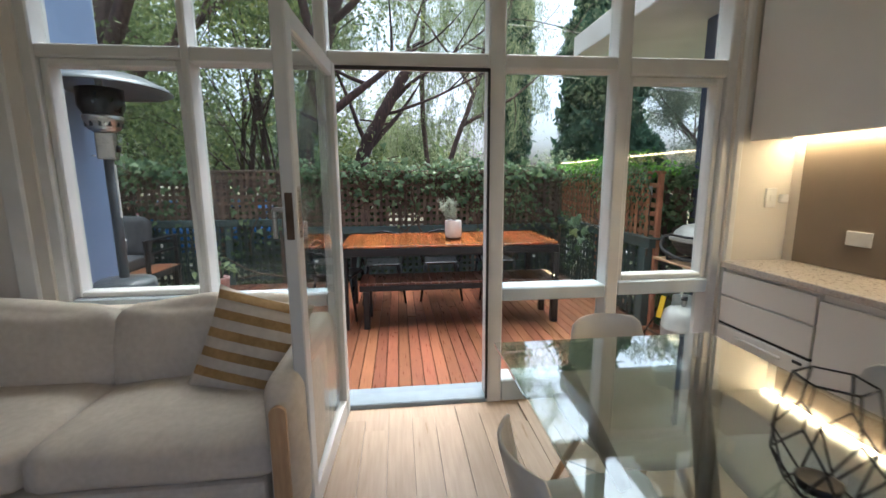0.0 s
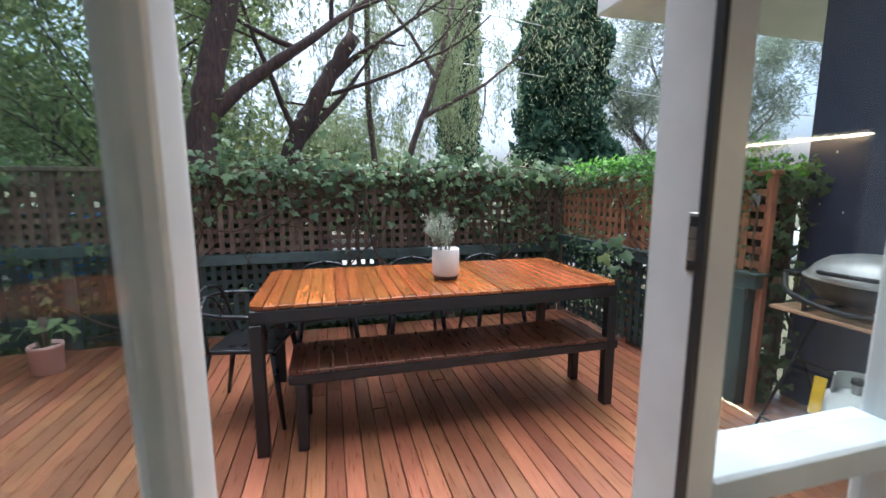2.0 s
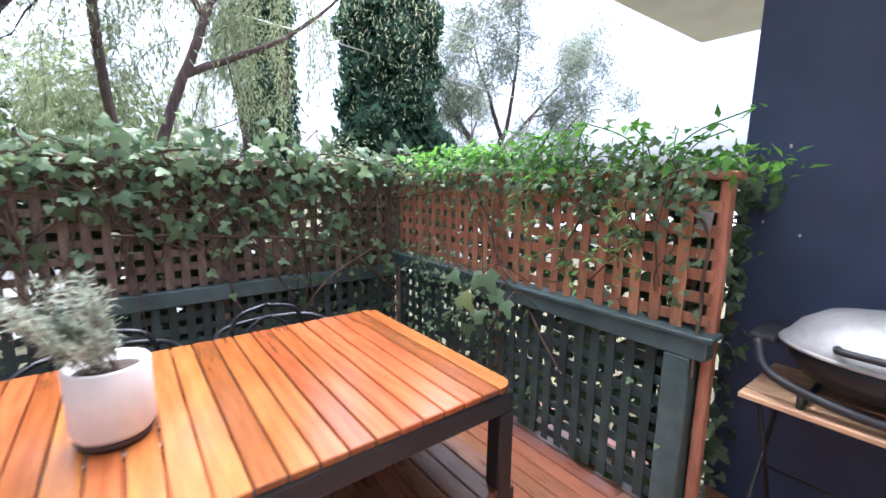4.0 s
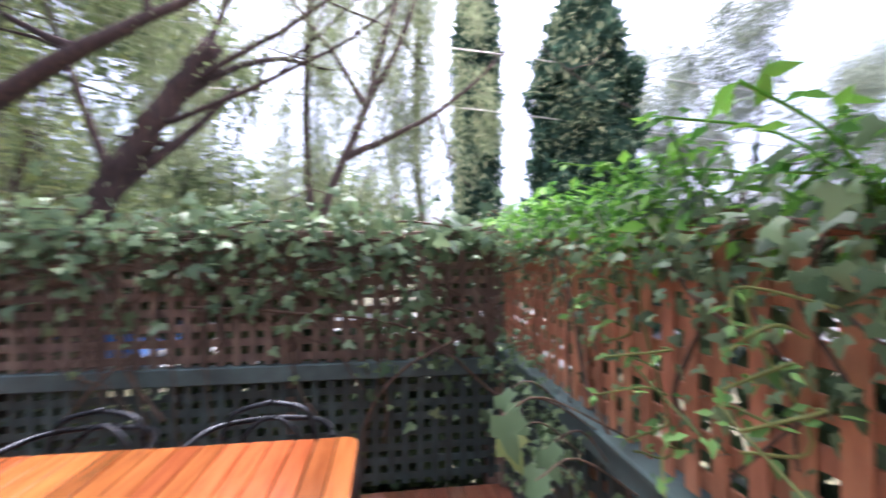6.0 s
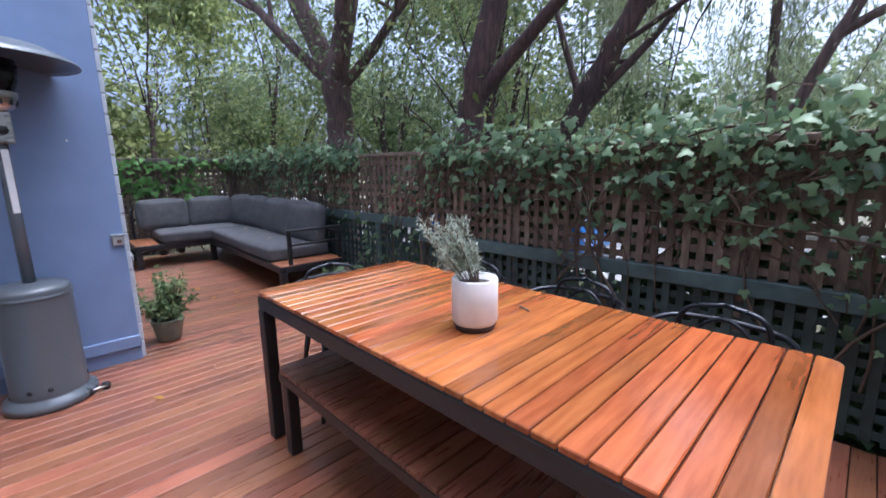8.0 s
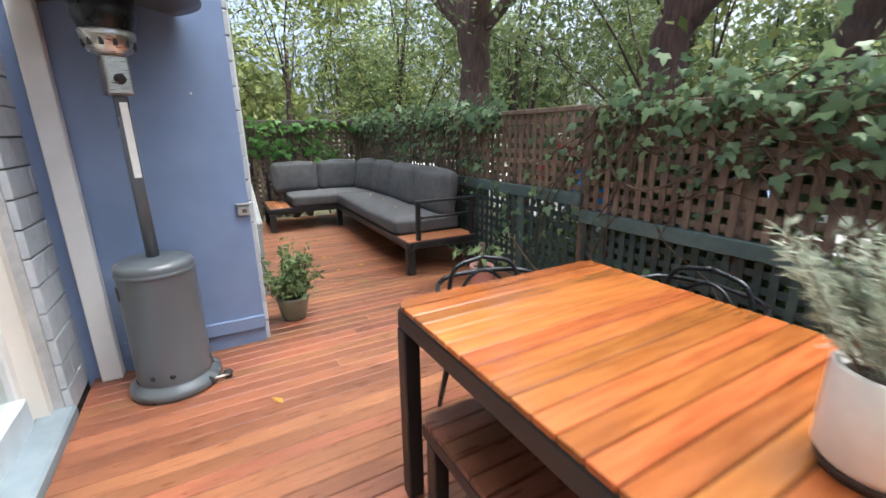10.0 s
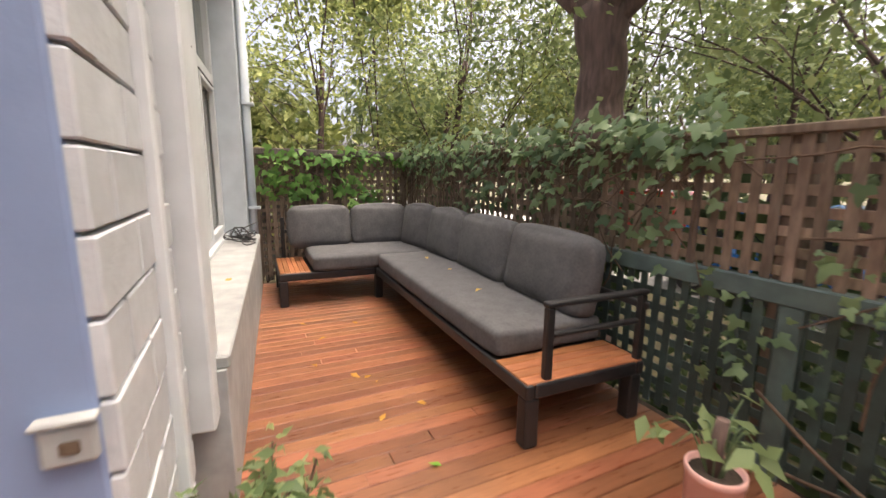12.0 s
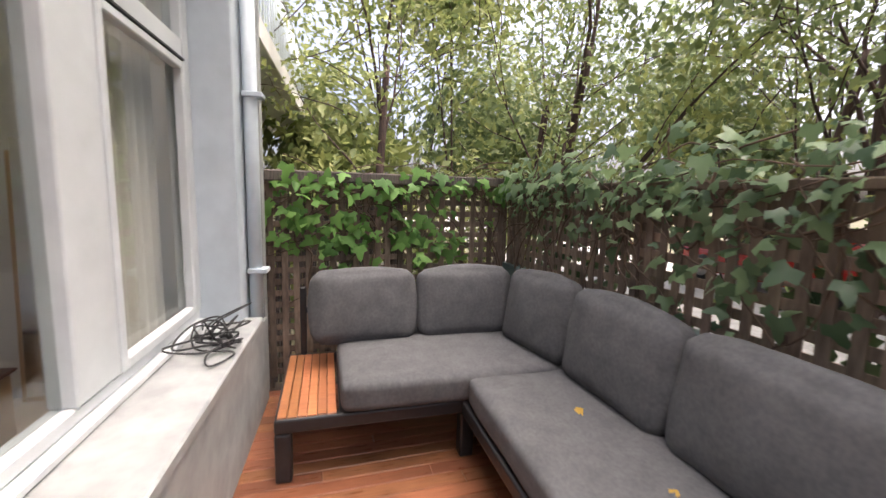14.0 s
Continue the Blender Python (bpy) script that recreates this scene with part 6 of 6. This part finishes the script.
cypress("broad dark green columnar cypress", (5.3, 9.6, G), 7.7, 1.05, 32000, 31)
cypress("narrow tall pale-based cypress", (4.0, 14.6, G), 12.5, 0.75, 19000, 32)
cypress("low dark conifer beside the cypress", (6.6, 9.9, G), 3.4, 0.8, 9000, 33)
tree("wispy grey-green gum tree against the sky", (10.4, 11.0, G), [(0, 0, 1.2), (-0.1, 0, 2.4), (0.1, 0, 3.4)], 0.16,
     [(0.5, (0.9, -0.7, 0.8), 3.8, 0.08), (0.6, (-0.8, 0.6, 0.9), 3.8, 0.08), (0.8, (0.5, -0.5, 1), 3.6, 0.08), (0.4, (0.5, -0.8, 0.7), 3.6, 0.07), (0.45, (-0.5, 0.8, 0.6), 3.6, 0.07), (0.98, (-0.3, 0.3, 1), 3.4, 0.08), (0.98, (0.3, -0.2, 1), 3.4, 0.08), (0.7, (-0.9, 0.8, 0.5), 2.6, 0.06)],
     bark_grey, leaf_grey, 41, (110, 0.42), (0.12, 0.24), "slim", 0.3)
def weeping_tree(label, base, core, spread, seed):
    """A slim trunk under long hanging strands: a dense core and looser strands around it."""
    t = thing("weeping_tree", label, "tree", base, "garden trees")
    bm, pts, rnd = bmesh.new(), [], random.Random(seed)
    tube(bm, smooth_path([(0, 0, 0), (0.05, 0, 1.5), (-0.1, 0.1, 3.5), (0.0, 0.1, 6.5)], 6), 0.05, 8)
    for i in range(core + spread):
        if i < core:
            x, y, top, ln = rnd.gauss(-0.2, 0.28), rnd.gauss(0, 0.3), rnd.uniform(4.2, 7.4), rnd.uniform(1.2, 2.6)
        else:
            x, y, top, ln = rnd.uniform(-2.6, 1.0), rnd.uniform(-1.6, 1.2), rnd.uniform(2.9, 6.3), rnd.uniform(0.6, 1.6)
        path = smooth_path([(x * 0.7, y * 0.7, top + 0.25), (x, y, top), (x + rnd.gauss(0, 0.08), y, top - ln * 0.5), (x + rnd.gauss(0, 0.12), y + rnd.gauss(0, 0.08), top - ln)], 7)
        tube(bm, path, 0.005, 4, False)
        for q in path[4:]:
            pts += [tuple(q + Vector((rnd.gauss(0, 0.075), rnd.gauss(0, 0.075), rnd.gauss(0, 0.06)))) for _ in range(24)]
    part("trunk", bm, bark_grey, t)
    leaves("crown", pts, (0, -0.5, 0.2), (0.06, 0.12), leaf_weep, t, "slim", 2.2, 0.8, seed)["kind"] = "stuff"


weeping_tree("tall weeping tree with long pale green curtains", (1.6, 7.2, G), 26, 42, 5)
weeping_tree("weeping tree with loose pale green strands", (0.1, 6.6, G), 0, 34, 6)


def shrub(label, spots, leaf_mat, n, seed, size=(0.06, 0.13), group="garden shrubs"):
    t = thing("shrub", label, "shrub", (0, 0, 0), group)
    g = np.random.default_rng(seed)
    pts, bm = [], bmesh.new()
    for (x, y, z, r) in spots:
        m = int(n * r * r)
        d = g.normal(0, 1, (m, 3))
        d /= np.linalg.norm(d, axis=1, keepdims=True)
        lump = 0.75 + 0.35 * np.sin(d[:, :1] * 6 + x) * np.sin(d[:, 1:2] * 5 + y) + g.normal(0, 0.12, (m, 1))
        pts.append(np.array((x, y, z)) + d * r * lump * g.random((m, 1)) ** 0.35)
        for _ in range(3):
            tube(bm, [(x + g.normal(0, 0.1), y + g.normal(0, 0.1), G), (x + g.normal(0, r * 0.4), y + g.normal(0, r * 0.4), z)], 0.02, 5, False)
    part("stem", bm, bark_dark, t)
    leaves("crown", np.concatenate(pts), (0, 0, 0.5), size, leaf_mat, t, "oval", 0.3, 0.8, seed)["kind"] = "stuff"


shrub("pale leafy bush beyond the fence", [(3.1, 7.6, 1.3, 1.0), (2.2, 8.2, 0.9, 0.8)], leaf_weep, 3000, 61, (0.05, 0.11))
# the hedge takes the same ivy greens with shade in the colour
shrub("low garden hedge behind the lattice in shade-dark greens", [(x_, 4.7 + 0.25 * math.sin(3 * x_), -0.1, 0.55) for x_ in (-6.6, -5.9, -5.2, -3.9, -3.2, -2.5, -1.8, -1.1, -0.4, 0.4, 1.2)], leaf_ivy_shade, 2200, 63, (0.06, 0.13))
shrub("low garden bushes behind the far fence", [(-8.7, 1.6, 0.9, 0.9), (-8.9, 3.2, 0.8, 1.0), (-9.6, 4.6, 0.9, 1.1)], leaf_light, 1800, 62)
for i, (x, y, z, r, mt) in enumerate(((-13, 2, 2.6, 2.4, leaf_light), (-14, 6, 3.2, 2.8, leaf_tree), (-12, 10, 3.4, 2.8, leaf_tree), (-8, 12, 3.4, 2.9, leaf_tree), (-4, 12.5, 3.0, 2.7, leaf_tree), (-0.5, 14, 2.6, 2.6, leaf_tree),
                                     (-15, -2, 3.4, 2.6, leaf_light), (-13.5, 4, 6.6, 2.4, leaf_light), (-9, 10.5, 7.0, 2.4, leaf_tree), (-4.5, 11, 6.8, 2.3, leaf_tree), (8, 15, 1.3, 1.8, leaf_grey), (13, 13, 1.2, 1.9, leaf_light), (1.5, 16, 1.6, 1.7, leaf_weep))):
    shrub("distant leafy treetops with sky gaps", [(x, y, z, r), (x + 1.3, y + 0.6, z - 1.1, r * 0.7)], mt, 520, 70 + i, (0.17, 0.34), "distant trees")


def parked_car(label, m, paint):
    """A hatchback: lower body, cabin, dark windows, bumpers and wheels."""
    t = thing("parked_car", label, "car", m, "parked cars")
    part("body", boxm(-2.05, 2.05, -0.85, 0.85, 0.22, 0.82, bevel=0.14, seg=4), paint, t)
    bm = bmesh.new()
    lo, hi = [], []
    for x, y in ((-1.75, -0.78), (1.05, -0.78), (1.05, 0.78), (-1.75, 0.78)):
        lo.append(bm.verts.new((x, y, 0.8)))
        hi.append(bm.verts.new((x * 0.72 - 0.15, y * 0.82, 1.42)))
    for k in range(4):
        bm.faces.new((lo[k], lo[(k + 1) % 4], hi[(k + 1) % 4], hi[k]))
    bm.faces.new(hi)
    bm.faces.new(lo[::-1])
    bmesh.ops.bevel(bm, geom=bm.edges[:], offset=0.07, segments=3, affect="EDGES", profile=0.5)
    part("cabin", bm, paint, t)
    for s_ in (-1, 1):
        part("side_window", boxm(-1.35, 0.6, s_ * 0.735 - 0.02, s_ * 0.735 + 0.02, 0.9, 1.28, bevel=0.015), car_glass, t)
    for x in (-1.3, 1.3):
        for y in (-0.82, 0.82):
            wh = part("wheel", lathe(bmesh.new(), [(0, -0.09), (0.3, -0.09), (0.32, 0), (0.3, 0.09), (0, 0.09)], 24), dark_plastic, t, loc=pose(x, y, 0.32, 90, 0, 0))
            part("rim", lathe(bmesh.new(), [(0, -0.1), (0.19, -0.1), (0.19, 0.1), (0, 0.1)], 18), steel, wh)


parked_car("blue hatchback parked beyond the lattice fence", pose(-4.6, 8.4, -0.47), car_blue)
parked_car("red hatchback parked along the far kerb", pose(-10.4, 11.6, -0.47, 0, 0, 180), car_red)

# ---- deck boards, last ----
deck = thing("deck", "oiled red-brown hardwood deck of narrow boards", "deck", (0, 0, 0), kind="structure")
PITCH = 0.0905
shapes = {}
for i in range(int(9.4 / PITCH)):
    x = 2.14 - PITCH * (i + 0.5)
    y0, y1 = (0.192 if x > -2.86 else 1.1), FY - 0.01
    cut = y0 + (y1 - y0) * (0.25 + 0.5 * random.random())
    for a, b in (((y0, cut - 0.001), (cut + 0.001, y1)) if random.random() < 0.4 else ((y0, y1),)):
        ln = round(b - a, 2)
        if ln not in shapes:
            shapes[ln] = part("board", boxm(-0.043, 0.043, 0, ln, -0.022, 0, bevel=0.003), deck_wood, deck, loc=pose(x, a, 0))
        else:
            same_mesh("board", shapes[ln].data, deck, pose(x, a, random.uniform(-0.0007, 0.0)))
